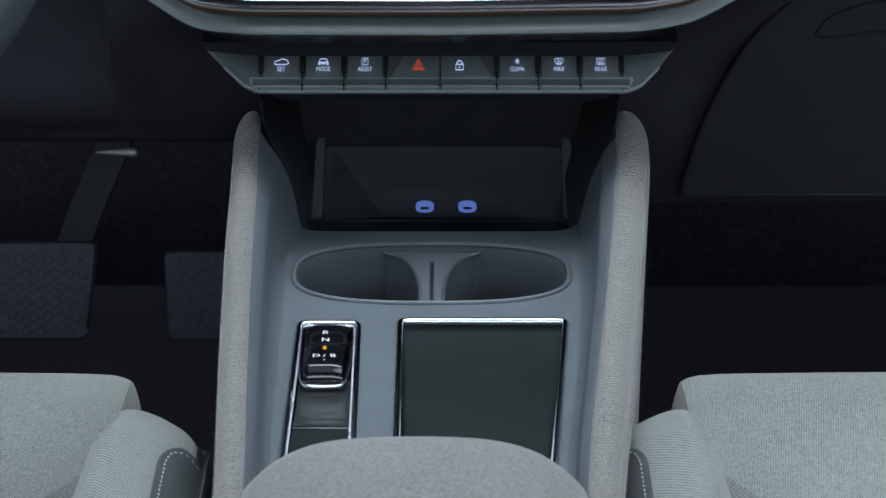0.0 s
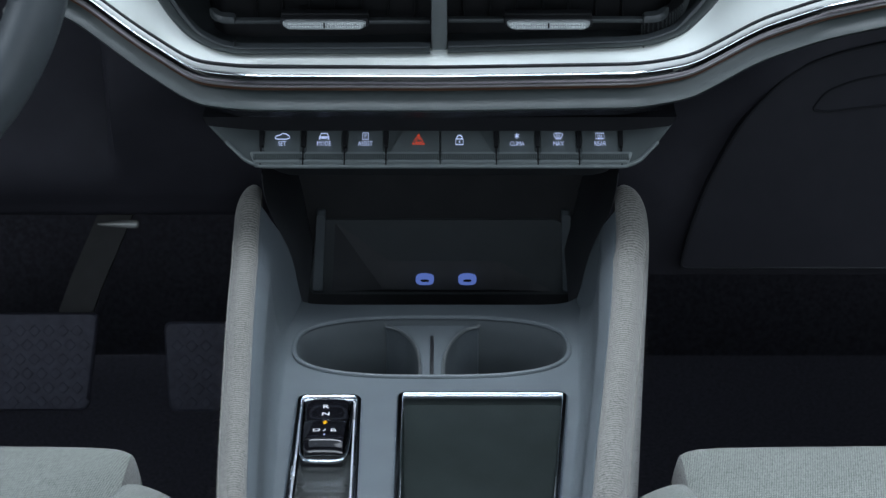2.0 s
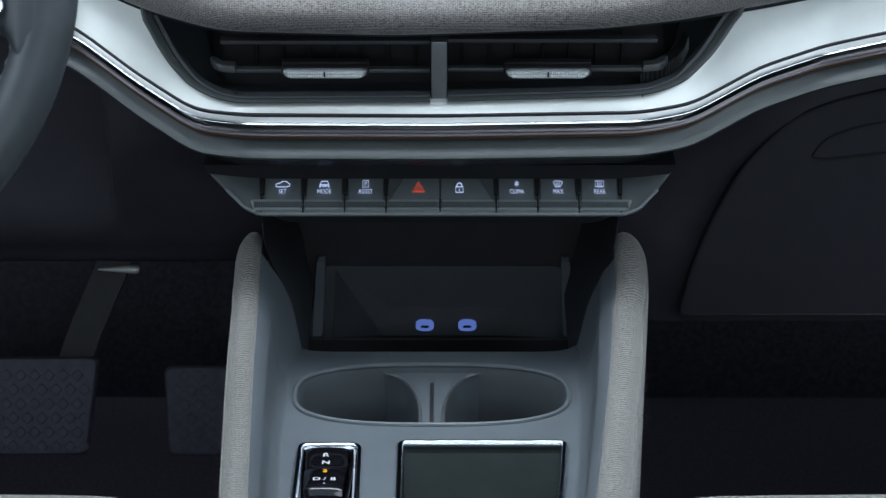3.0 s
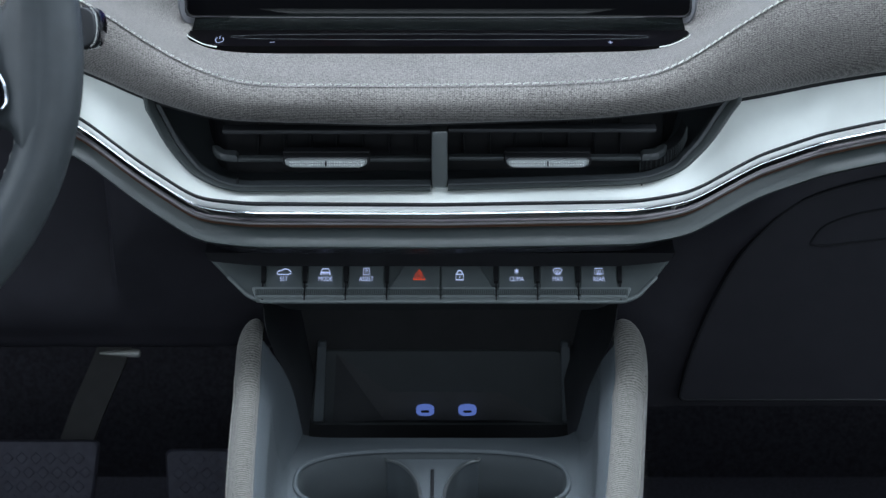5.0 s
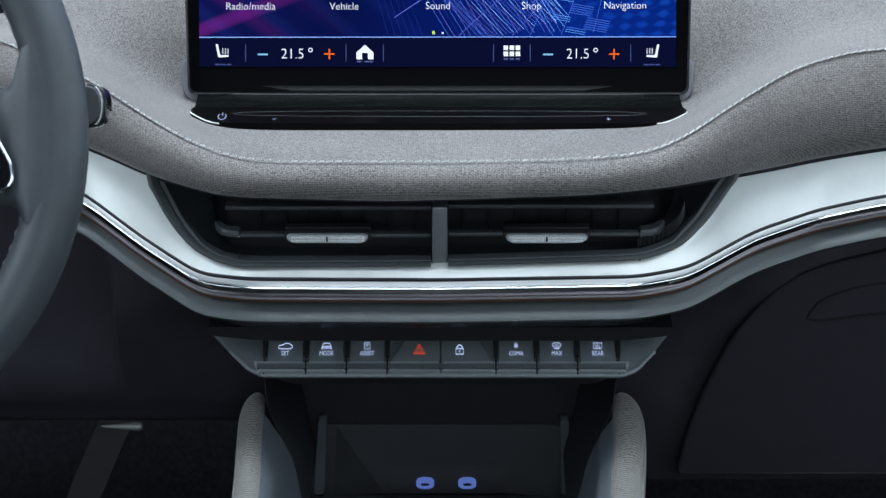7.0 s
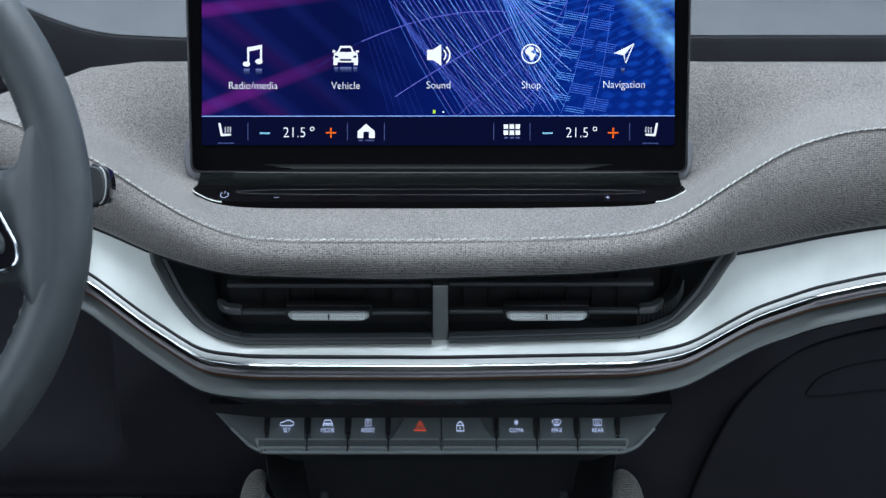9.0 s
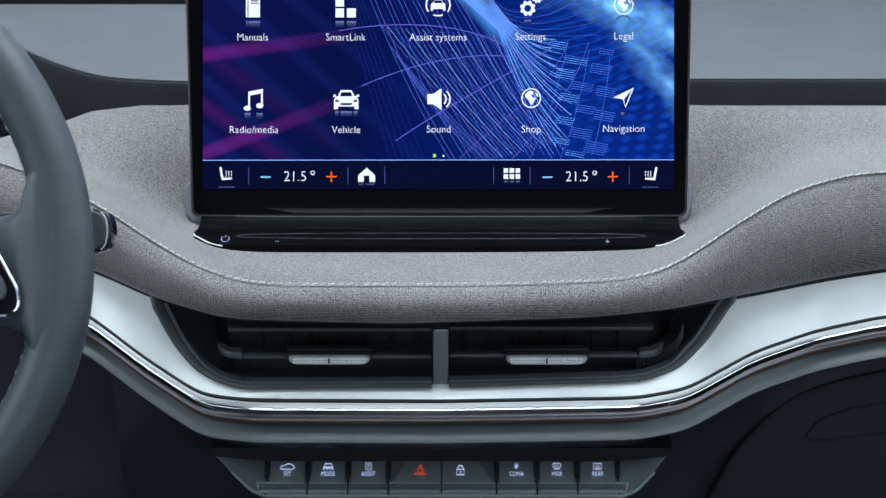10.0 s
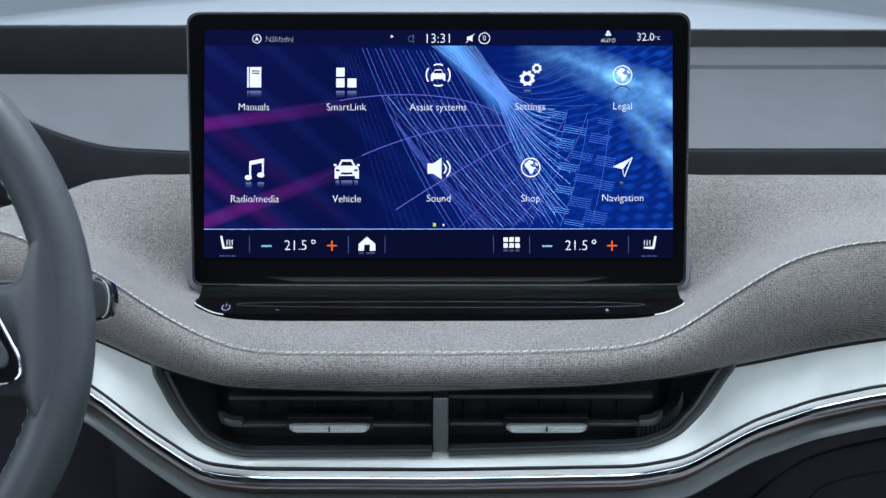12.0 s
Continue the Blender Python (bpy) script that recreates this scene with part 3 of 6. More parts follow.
part("rear_shelf", sheet([[(x, y, 0.728) for x in (-0.62, -0.255)] for y in (-0.03, 0.125)])[0], BLACKISH, dash)
# the seam: twin thread stitches
bm = bmesh.new()
sc = curve(STITCH, np.linspace(-0.5, 0.5, 2001))
dl = np.r_[0, np.cumsum(np.linalg.norm(np.diff(sc, axis=0), axis=1))]
step, k = 0.0051, 0
while k * step < dl[-1] - step:
    a, b = [np.array([np.interp(q, dl, sc[:, j]) for j in range(3)]) for q in (k * step, k * step + 0.0042)]
    c = (a + b) / 2 + np.array([0, -0.0008, 0.0021])
    d = (b - a) / 2 + np.array([0, 0.0004, 0.0002])
    s = np.cross(d, (0, -0.5, 0.85))
    s = s / np.linalg.norm(s) * 0.00052
    up = np.array([0, -0.0006, 0.0008])
    v = [bm.verts.new(q) for q in (c - d - up, c - 0.72 * d - s - up * 0.3, c + 0.72 * d - s - up * 0.3, c + d - up, c + 0.72 * d + s - up * 0.3, c - 0.72 * d + s - up * 0.3, c - 0.6 * d + up * 0.35, c + 0.6 * d + up * 0.35)]
    for f in ((0, 1, 6), (1, 2, 7, 6), (2, 3, 7), (3, 4, 7), (4, 5, 6, 7), (5, 0, 6)):
        bm.faces.new([v[i] for i in f])
    k += 1
tagged(part("stitching", bm, THREAD, dash, "pale contrast stitching", smooth=False), kind="stuff")
# hard top of the dash behind the pad, with its dark step
STEP = [(-0.62, 0.11, 0.86), (-0.40, 0.11, 0.84), (-0.297, 0.11, 0.797), (-0.263, 0.11, 0.781), (-0.229, 0.11, 0.770), (-0.171, 0.11, 0.767), (0.172, 0.11, 0.769), (0.62, 0.11, 0.769)]
st = curve(STEP, XS, 0.012)
part("step_face", sheet([(st + o).tolist() for o in (np.array([0, 0.004, -0.06]), np.array([0, 0.0, -0.004]), np.array([0, 0.001, -0.001]), np.array([0, 0.006, 0.0005]))])[0], LIDDARK, dash, "dark step behind the cloth")
RX = XS[XS > -0.16]
st_r = curve(STEP, RX, 0.012)
rowsR = [st_r + np.array([0, 0.0035, 0.0004]), np.c_[RX, np.full_like(RX, 0.20), np.full_like(RX, 0.7795)], np.c_[RX, np.full_like(RX, 0.297), np.full_like(RX, 0.7855)], np.c_[RX, np.full_like(RX, 0.300), np.full_like(RX, 0.780)]]
part("upper_panel", sheet([r.tolist() for r in rowsR])[0], TOPDASH, dash, "grained grey upper dash panel")
rowsR = [np.c_[RX, np.full_like(RX, y), np.full_like(RX, z)] for y, z in ((0.318, 0.772), (0.319, 0.7840), (0.37, 0.7800), (0.436, 0.7742), (0.46, 0.750))]
part("demister_panel", sheet([r.tolist() for r in rowsR])[0], TOPDASH, dash, "grey strip along the windscreen")
part("groove", block(0.80, 0.016, 0.008, 0.001, (0.23, 0.309, 0.7735)), LIDDARK, dash)
LX = XS[XS < -0.155]
st_l = curve(STEP, LX, 0.012)
rowsL = [st_l + np.array([0, 0.0035, 0.0004]), np.c_[LX, np.full_like(LX, 0.17), st_l[:, 2] * 0.4 + 0.6 * 0.786], np.c_[LX, np.full_like(LX, 0.235), np.full_like(LX, 0.7945)], np.c_[LX, np.full_like(LX, 0.24), np.full_like(LX, 0.76)]]
part("instrument_hood", sheet([r.tolist() for r in between(rowsL, 4)])[0], TOPDASH, dash, "grained grey hood over the instruments")
part("display_recess", block(0.60, 0.012, 0.075, 0.003, (-0.44, 0.40, 0.7610)), LIDDARK, dash, "black recess behind the hood")

# vent trough, silver trim and the bands below it
XF = np.linspace(-0.62, 0.62, 745)
lip_f, trim_f = curve(LIP, XF), curve(TRIM, XF, 0.007)
sil_top = np.where((XF[:, None] > -0.168) & (XF[:, None] < 0.1745), curve(VENT, XF, 0.003) + np.array([0, 0.003, -0.001]), lip_f + np.array([0, 0.012, 0.004]))
for k in range(len(XF)):
    if sil_top[k, 2] > lip_f[k, 2] - 0.003:
        sil_top[k] = lip_f[k] + np.array([0, 0.012, 0.004])
flat_ = np.stack([np.convolve(np.pad(sil_top[:, q], 5, mode="edge"), np.ones(11) / 11, "valid") for q in range(3)], 1)
wgt = np.clip((np.abs(XF) - 0.150) / 0.008, 0, 1)[:, None]
sil_top = sil_top * (1 - wgt) + flat_ * wgt
bowed = (sil_top + trim_f) / 2 + np.array([0, 0.003, 0]) * np.clip((np.abs(XF) - 0.13) / 0.05, 0, 1)[:, None]
part("silver_panel", sheet([r.tolist() for r in between([sil_top + np.array([0, 0.006, 0]), sil_top, bowed, trim_f + np.array([0, 0.003, 0.0022])], 5)])[0], SILVER, dash, "satin silver trim panel")


def band(name, offs, mat, label=""):
    bm, vs = sheet([(trim_c + np.array([0, a, b])).tolist() for a, b in offs], wrap=True)
    return part(name, bm, mat, dash, label)


band("shadow_gap", [(0.006, 0.0026), (0.0008, 0.0023), (0.0008, 0.0008), (0.006, 0.0008)], BLACKISH)
# the tone of this face stands in for what the chrome reflects
band("upper_chrome", [(0.006, 0.0014), (0.0011, 0.0013), (0.0008, 0.0010), (0.0000, -0.0018), (0.006, -0.0019)], UPPER_CHROME, "grey chrome face toned like its reflection")
band("chrome_strip", [(0.006, -0.0018), (0.0000, -0.0019), (-0.0005, -0.0020), (-0.0014, -0.0024), (-0.0017, -0.0028), (-0.0011, -0.0033), (0.006, -0.0033)], CHROME, "bright chrome strip")
band("dark_gloss_strip", [(0.008, -0.0031), (-0.0010, -0.0032), (-0.0012, -0.0052), (0.0004, -0.0072), (0.0012, -0.0084), (0.010, -0.0086)], SMOKED, "dark polished strip")
# grey line drawn for a reflection under the dark polished strip
band("lower_chrome_line", [(0.010, -0.0084), (0.0014, -0.0085), (0.0, -0.0093), (0.0, -0.0100), (0.0010, -0.0108), (0.010, -0.0114)], SATIN_LINE, "grey line drawn as a reflection")
band("copper_line", [(0.012, -0.0107), (0.0020, -0.0109), (0.0030, -0.0130), (0.012, -0.0132)], COPPER, "thin copper-brown line")
band("lower_roll", [(0.030, -0.0125), (0.0070, -0.0132), (0.0052, -0.0150), (0.0032, -0.0172), (0.0006, -0.0196), (-0.0020, -0.0214), (-0.0028, -0.0228), (-0.0014, -0.0244), (0.0045, -0.0258), (0.016, -0.0270), (0.040, -0.0268)], PADDED, "dark padded roll under the trim")

GXX = np.linspace(-0.130, 0.133, 60)
gl_ = curve(TRIM, GXX, 0.007)
# pale mirror strip, tilted so the camera sees the icons reflected
part("mirror_lip", sheet([(gl_ + np.array(o)).tolist() for o in ((0, 0.0070, -0.0262), (0, 0.0255, -0.0385), (0, 0.040, -0.0390))])[0], LIP_MIRROR, dash, "tilted mirror lip above the buttons")
# lower dash: knee panel, glove box and the face behind the buttons
KX = XS[XS < -0.10]
kl = curve(TRIM, KX, 0.007)
rowsK = [kl + np.array([0, 0.028, -0.026]), np.c_[KX, np.full_like(KX, -0.075) + 0.02 * (np.abs(KX) > 0.2), np.full_like(KX, 0.585)], np.c_[KX, np.full_like(KX, -0.058), np.full_like(KX, 0.535)], np.c_[KX, np.full_like(KX, -0.048), np.full_like(KX, 0.511)], np.c_[KX, np.full_like(KX, -0.026), np.full_like(KX, 0.496)], np.c_[KX, np.full_like(KX, 0.10), np.full_like(KX, 0.494)], np.c_[KX, np.full_like(KX, 0.32), np.full_like(KX, 0.49)]]
part("knee_panel", sheet([r.tolist() for r in between(rowsK, 4)])[0], LOWDARK, dash, "charcoal knee panel below the steering column")
GX = XS[XS > 0.10]
gl = curve(TRIM, GX, 0.007)
rowsG = [gl + np.array([0, 0.028, -0.026]), np.c_[GX, np.full_like(GX, -0.058), np.full_like(GX, 0.595)], np.c_[GX, np.full_like(GX, -0.046), np.full_like(GX, 0.54)], np.c_[GX, np.full_like(GX, -0.042), np.full_like(GX, 0.47)], np.c_[GX, np.full_like(GX, -0.02), np.full_like(GX, 0.455)], np.c_[GX, np.full_like(GX, 0.15), np.full_like(GX, 0.46)]]
part("passenger_panel", sheet([r.tolist() for r in between(rowsG, 4)])[0], LOWDARK, dash, "charcoal panel around the glove box")
# glove box lid, proud of its panel
lid = rounded([(0.154, 0.470), (0.1600, 0.500), (0.1698, 0.5299), (0.1893, 0.5724), (0.2194, 0.6046), (0.2468, 0.6159), (0.290, 0.6255), (0.60, 0.650), (0.60, 0.470)], [0.006, 0.02, 0.03, 0.03, 0.03, 0.02, 0.05, 0.02, 0.02], 6)
GM = Matrix(((1, 0, 0, 0), (0, 0, -1, -0.050), (0, 1, 0, 0), (0, 0, 0, 1)))
lid_ob = part("glove_box_lid", slab(lid, 0.0, 0.0088, 0.0006, GM), LID, dash, "charcoal glove box lid")
part("lid_gap", sweep([(x, -0.0585, z) for x, z in lid], disc(0.0012, 6), closed=True, up=(0, -1, 0)), LIDDARK, lid_ob, "dark gap round the lid")
hd = rounded([(0.2320, 0.5785), (0.2393, 0.5901), (0.2566, 0.5978), (0.2803, 0.6023), (0.40, 0.612), (0.40, 0.592), (0.2816, 0.5825), (0.24, 0.5771)], [0.002, 0.006, 0.02, 0.02, 0.01, 0.01, 0.02, 0.003], 4)
part("handle", sweep([(x, -0.0590, z) for x, z in hd], disc(0.0010, 6), closed=True, up=(0, -1, 0)), LIDDARK, lid_ob, "black outline of the pull handle")
part("handle_plate", slab(hd, 0.0085, 0.0094, 0.0004, GM), LID, lid_ob)
# middle of the lower dash, above and behind the buttons
CXX = np.linspace(-0.110, 0.115, 41)
tc_ = curve(TRIM, CXX, 0.007)
part("centre_face", sheet([r.tolist() for r in [tc_ + np.array([0, 0.030, -0.027]), np.c_[CXX, np.full_like(CXX, -0.092), np.full_like(CXX, 0.598)], np.c_[CXX, np.full_like(CXX, -0.088), np.full_like(CXX, 0.560)], np.c_[CXX, np.full_like(CXX, 0.06), np.full_like(CXX, 0.545)]]])[0], BLACKISH, dash, "black face behind the buttons")

# ---- air vents ----


def air_vent(sgn):
    x0, x1 = (-0.1682, -0.0035) if sgn < 0 else (0.0065, 0.1755)
    v = thing("air_vent", ((x0 + x1) / 2, -0.10, 0.648), "black air vent with a clear crystal slider, under the cloth lip", "air vent", "dashboard vents")
    xs_ = np.linspace(x0, x1, 60)
    o = curve(VENT, xs_, 0.004)
    o = np.vstack([[(-0.1697, -0.116, 0.6960), (-0.1691, -0.1165, 0.6905)], o]) if sgn < 0 else np.vstack([o, [(0.1764, -0.112, 0.6905), (0.1770, -0.1115, 0.6960)]])
    top = curve(LIP, xs_) + np.array([0, 0.012, 0.001])
    cx = 0.004
    # inward direction across the face, from the run of the edge
    tx, tz = np.gradient(o[:, 0]), np.gradient(o[:, 2])
    ln = np.hypot(tx, tz)
    nx, nz = -tz / ln, tx / ln

    def inset(s, dy, sz=None):
        s = s * (0.45 + 0.98 * np.abs(nx)) if s > 0 else s
        return np.c_[o[:, 0] + nx * s, o[:, 1] + dy, o[:, 2] + nz * (s if sz is None else sz)]
    part("rim", sheet([r.tolist() for r in (inset(-0.0026, 0.0035), inset(-0.0006, -0.0014), inset(0.0006, -0.0016), inset(0.0030, 0.0014), inset(0.0034, 0.0060))])[0], VENTRIM, v, "grey outer rim")
    part("ridge", sheet([r.tolist() for r in (inset(0.0026, 0.008), inset(0.0032, 0.0022), inset(0.0037, 0.0010), inset(0.0053, 0.0014), inset(0.0057, 0.0030), inset(0.0050, 0.0100))])[0], CHEEK, v, "lighter inner ridge")
    deep = inset(0.020, 0.050, -0.010)
    deep[:, 1] = np.maximum(deep[:, 1], -0.092)
    ceil_ = np.c_[deep[:, 0], deep[:, 1], np.full(len(o), 0.694)]
    lip_in = inset(0.0120, 0.026, -0.008)
    part("bowl", sheet([r.tolist() for r in between([inset(0.0052, 0.0035), inset(0.0070, 0.0100, -0.002), lip_in, deep], 4)])[0], CHEEK, v, "dark plastic bowl")
    part("throat", sheet([r.tolist() for r in (deep, ceil_)])[0], BLACKISH, v, "black throat")
    sx0, sx1 = (-0.1155, -0.0035) if sgn < 0 else (0.0065, 0.1185)
    L_ = sx1 - sx0
    mx = (sx0 + sx1) / 2
    part("joint", block(0.0008, 0.006, 0.0060, 0.0, (-0.1155 if sgn < 0 else 0.1185, -0.1420, 0.6505)), BLACKISH, v)
    part("upper_bar", block(L_ + 0.008, 0.010, 0.0026, 0.0010, (mx + sgn * 0.004, -0.136, 0.6806 if sgn < 0 else 0.6816)), DARK, v)
    part("vane", block(L_, 0.006, 0.0026, 0.0011, (mx, -0.1345, 0.6622 if sgn < 0 else 0.6630)), VANE, v, "grey horizontal vane")
    # widened end of the vane, swept back toward the side
    e = -0.1155 if sgn < 0 else 0.1185
    pts = [(e, -0.1375), (e + sgn * 0.009, -0.1360), (e + sgn * 0.0140, -0.1290), (e + sgn * 0.0165, -0.1180), (e + sgn * 0.0130, -0.1190), (e + sgn * 0.0090, -0.1260), (e, -0.1285)]
    part("vane_end", slab(rounded(pts, [0.001, 0.004, 0.004, 0.001, 0.003, 0.003, 0.001], 4), 0.6612 if sgn < 0 else 0.6618, 0.6650 if sgn < 0 else 0.6656, 0.0012), VANE, v)
    for k in range(7):
        part("fin", block(0.0012, 0.030, 0.030, 0.0004, (sx0 + L_ * (k + 0.6) / 7.2, -0.086, 0.667), 1), BLACKISH, v)
    sl = -0.064 if sgn < 0 else 0.064
    carrier = part("slider", block(0.0505, 0.014, 0.0060, 0.0020, (sl, -0.1355, 0.6634)), BLACKISH, v, "black slider carrier")
    cz = 0.6632
    body = rounded([(-0.0240, 0.0014), (-0.0215, 0.0023), (0.0215, 0.0023), (0.0240, 0.0014), (0.0232, -0.0016), (0.0208, -0.0027), (-0.0208, -0.0027), (-0.0232, -0.0016)], 0.0010, 3)
    part("crystal", slab(body, 0.1385, 0.1450, 0.0012, Matrix(((1, 0, 0, sl), (0, 0, -1, 0), (0, 1, 0, cz), (0, 0, 0, 1)))), CRYSTAL_DEEP, carrier, "clear ribbed crystal insert")
    for k in range(30):
        for dz in (-0.0012, 0.0006):
            tip = bmesh.new()
            cx_, hw, hh = sl - 0.0205 + 0.0410 * k / 29, 0.00062, 0.00080
            q = [tip.verts.new((cx_ + a * hw, -0.1448, cz + dz + b * hh)) for a, b in ((-1, -1), (1, -1), (1, 1), (-1, 1))] + [tip.verts.new((cx_, -0.1457, cz + dz))]
            for f in ((0, 1, 4), (1, 2, 4), (2, 3, 4), (3, 0, 4)):
                tip.faces.new([q[i] for i in f])
            part("rib", tip, CRYSTAL, carrier, smooth=False)
    part("notch", block(0.0010, 0.002, 0.0030, 0.0003, (sl, -0.1456, cz - 0.0001), 1), BLACKISH, carrier)
    part("slider_cap", block(0.050, 0.008, 0.0012, 0.0005, (sl, -0.133, 0.6668), 1), BLACKISH, v)
    if sgn > 0:
        path = np.array(between([np.array(q) for q in ((0.1460, -0.118, 0.6725), (0.1425, -0.119, 0.6640), (0.1335, -0.121, 0.6575), (0.1190, -0.123, 0.6530))], 6))
        wheel_ = part("dial", sheet([(path + np.array(q)).tolist() for q in ((0, 0.010, -0.005), (0, 0, -0.0042), (0, 0, 0.0040), (-0.002, 0.010, 0.0050))])[0], BLACKISH, v, "ribbed shut-off dial")
        for k in range(19):
            q = [float(np.interp(k / 18, np.linspace(0, 1, len(path)), path[:, j])) for j in range(3)]
            part("rib", block(0.0008, 0.0018, 0.0085 - 0.003 * k / 18, 0.0003, (q[0], q[1] - 0.0006, q[2]), 1), VANE, wheel_, smooth=False)
    return v


air_vent(-1)
air_vent(1)
part("vent_divider", block(0.0092, 0.016, 0.0355, 0.0012, (0.0016, -0.1375, 0.6650)), SATIN, dash, "satin grey upright between the vents")

# ---- touchscreen ----
SCR = Matrix.Translation((0, 0, 0.80)) @ Matrix.Rotation(radians(72), 4, "X")
scr = thing("touchscreen", None, "large lit touchscreen with app icons, standing on the dashboard", "touchscreen", m=SCR)
case = rounded([(-0.1545, -0.0886), (0.1555, -0.0886), (0.1592, 0.0835), (-0.1592, 0.0835)], [0.005, 0.005, 0.009, 0.009], 6)
part("housing", slab(case, -0.014, -0.0006, 0.001), BLACKISH, scr, "black housing", local=True)
part("rim", sweep([(x, y, -0.0012) for x, y in case], disc(0.0006, 8), closed=True, up=(0, 0, 1)), SCREEN_RIM, scr, "dark polished rim", local=True)
inner_case = [(x * 0.994, y * 0.988) for x, y in case]
part("cover_glass", slab(inner_case, -0.001, 0.0000, 0.0004), BEZEL, scr, "black cover glass", local=True)
AX, AY0, AY1 = 0.1478, -0.0718, 0.0722
pic = part("display", sheet([[(x, y, 0.0004) for x in np.linspace(-AX, AX, 3)] for y in (AY0, 0, AY1)])[0], PICTURE, scr, "blue and violet picture of light lines", local=True, smooth=False)


def ui(px, py):
    """A place on the display, from units of which 831 fill its width and 402 its height."""
    return ((px - 775.5) * 2 * AX / 831, (256 - py) * (AY1 - AY0) / 402)


U = 2 * AX / 831


def ui_part(name, bm, mat, label="", z=0.0012):
    bmesh.ops.translate(bm, vec=(0, 0, z), verts=bm.verts)
    return part(name, bm, mat, pic, label, local=True, smooth=False)


def ui_text(text, px, py, cap_px, mat=None, align="CENTER", name="caption"):
    x, y = ui(px, py)
    return ui_part(name, words(text, cap_px * U, Matrix.Translation((x, y, 0)) @ Matrix.Diagonal((0.94, 1, 1, 1)), 0, align, 0.016), mat or WHITE)


# light lines of the picture
def bez(a, b, c, d, n=18):
    a, b, c, d = (np.array(q, float) for q in (a, b, c, d))
    t = np.linspace(0, 1, n)[:, None]
    return ((1 - t) ** 3 * a + 3 * t * (1 - t) ** 2 * b + 3 * t * t * (1 - t) * c + t ** 3 * d).tolist()


def spread(n, a, b, c, d, w, mats, ease=1.0):
    """n lines between two Bezier lines given as pairs of corner points."""
    out = []
    for k in range(n):
        f = (k / (n - 1)) ** ease
        out.append((bez(*[np.array(p) * (1 - f) + np.array(q) * f for p, q in (a, b, c, d)], 20), w, mats[k % len(mats)]))
    return out


fam = []
# long blue threads falling from the head of the picture
fam += spread(22, ((640, 86), (806, 92)), ((676, 176), (866, 180)), ((724, 296), (925, 290)), ((796, 404), (990, 396)), 0.8, (LINE_BLUE, LINE_PINK, LINE_VIOLET))
# threads leaning further over, from the first bright arc down
fam += spread(20, ((676, 171), (872, 186)), ((730, 240), (890, 222)), ((800, 318), (925, 310)), ((884, 404), (1000, 372)), 0.65, (LINE_PINK, LINE_PALE, LINE_BLUE))
fam += spread(9, ((722, 254), (690, 205)), ((752, 304), (745, 270)), ((800, 356), (790, 330)), ((846, 404), (878, 404)), 0.7, (LINE_BLUE, LINE_VIOLET, LINE_PINK))
fam += spread(6, ((600, 100), (630, 92)), ((626, 190), (660, 180)), ((660, 300), (700, 280)), ((690, 404), (750, 404)), 0.6, (LINE_VIOLET,))
# the bright sheaf: narrow at the waist, opening toward the lower right
for k in range(36):
    f = k / 35
    g_ = f ** 1.2
    p_ = np.array((902 - 22 * f, 164 + 16 * f))
    e_ = np.array((968 + 26 * math.sin(2.8 * g_) + 16 * (k % 3 == 0), 194 + 209 * g_))
    head = bez((822 - 84 * f, 58 + 8 * f), (850 - 50 * f, 98 + 10 * f), (876 - 30 * f, 134 + 14 * f), p_)
    tail = bez(p_, p_ + (22 - 8 * f, 14 + 18 * f), p_ * 0.45 + e_ * 0.55 + (-14, 14 - 4 * f), e_)
    fam.append(((head if k % 2 == 0 else head[11:]) + tail[1:], 0.9, (LINE_PALE, LINE_CYAN, LINE_CYAN, LINE_BLUE)[k % 4]))
# faint curves opening to the upper right
fam += spread(11, ((846, 84), (862, 150)), ((880, 150), (900, 190)), ((925, 168), (960, 196)), ((1000, 96), (1064, 196)), 0.6, (LINE_VIOLET, LINE_BLUE))
# uprights of the woven field at the lower right
fam += spread(5, ((1004, 196), (1078, 226)), ((992, 262), (1072, 290)), ((972, 330), (1060, 352)), ((936, 404), (1046, 398)), 0.8, (LINE_BLUE, LINE_VIOLET))
for k, (pts, w, mat) in enumerate(fam):
    ui_part("light_line", stroke([ui(*p) for p in pts], w * U), mat, "", 0.00060 + 0.000002 * k)
bars = []
for xb, yb, wide, n in ((972, 196, 30, 4), (1000, 222, 40, 4), (1046, 236, 36, 5), (984, 244, 34, 5), (1012, 268, 38, 4), (1056, 276, 34, 5), (990, 288, 34, 4), (1018, 308, 36, 4), (1054, 318, 34, 5), (984, 328, 32, 4), (1010, 348, 38, 5), (976, 366, 32, 3), (1036, 372, 40, 6), (1060, 210, 26, 3), (1000, 388, 34, 3)):
    for j in range(n):
        bars.append([(xb - 1.2 * j, yb + 3.7 * j), (xb + wide - 1.2 * j, yb + 3.7 * j + 0.17 * wide)])
for k, pts in enumerate(bars):
    ui_part("light_bar", stroke([ui(*p) for p in pts], 1.0 * U), LINE_CYAN if pts[0][0] < 1000 else LINE_BLUE, "", 0.00088 + 0.0000004 * k)
arcs = [bez((600, 179), (690, 163), (830, 158), (912, 218)), bez((640, 276), (740, 232), (850, 208), (945, 232)), bez((700, 372), (790, 310), (900, 256), (990, 200)), bez((812, 404), (880, 335), (968, 290), (1004, 200)), bez((905, 404), (975, 330), (1020, 270), (1040, 200)), bez((470, 200), (515, 194), (560, 187), (600, 179)), bez((560, 322), (590, 302), (615, 288), (640, 276))]
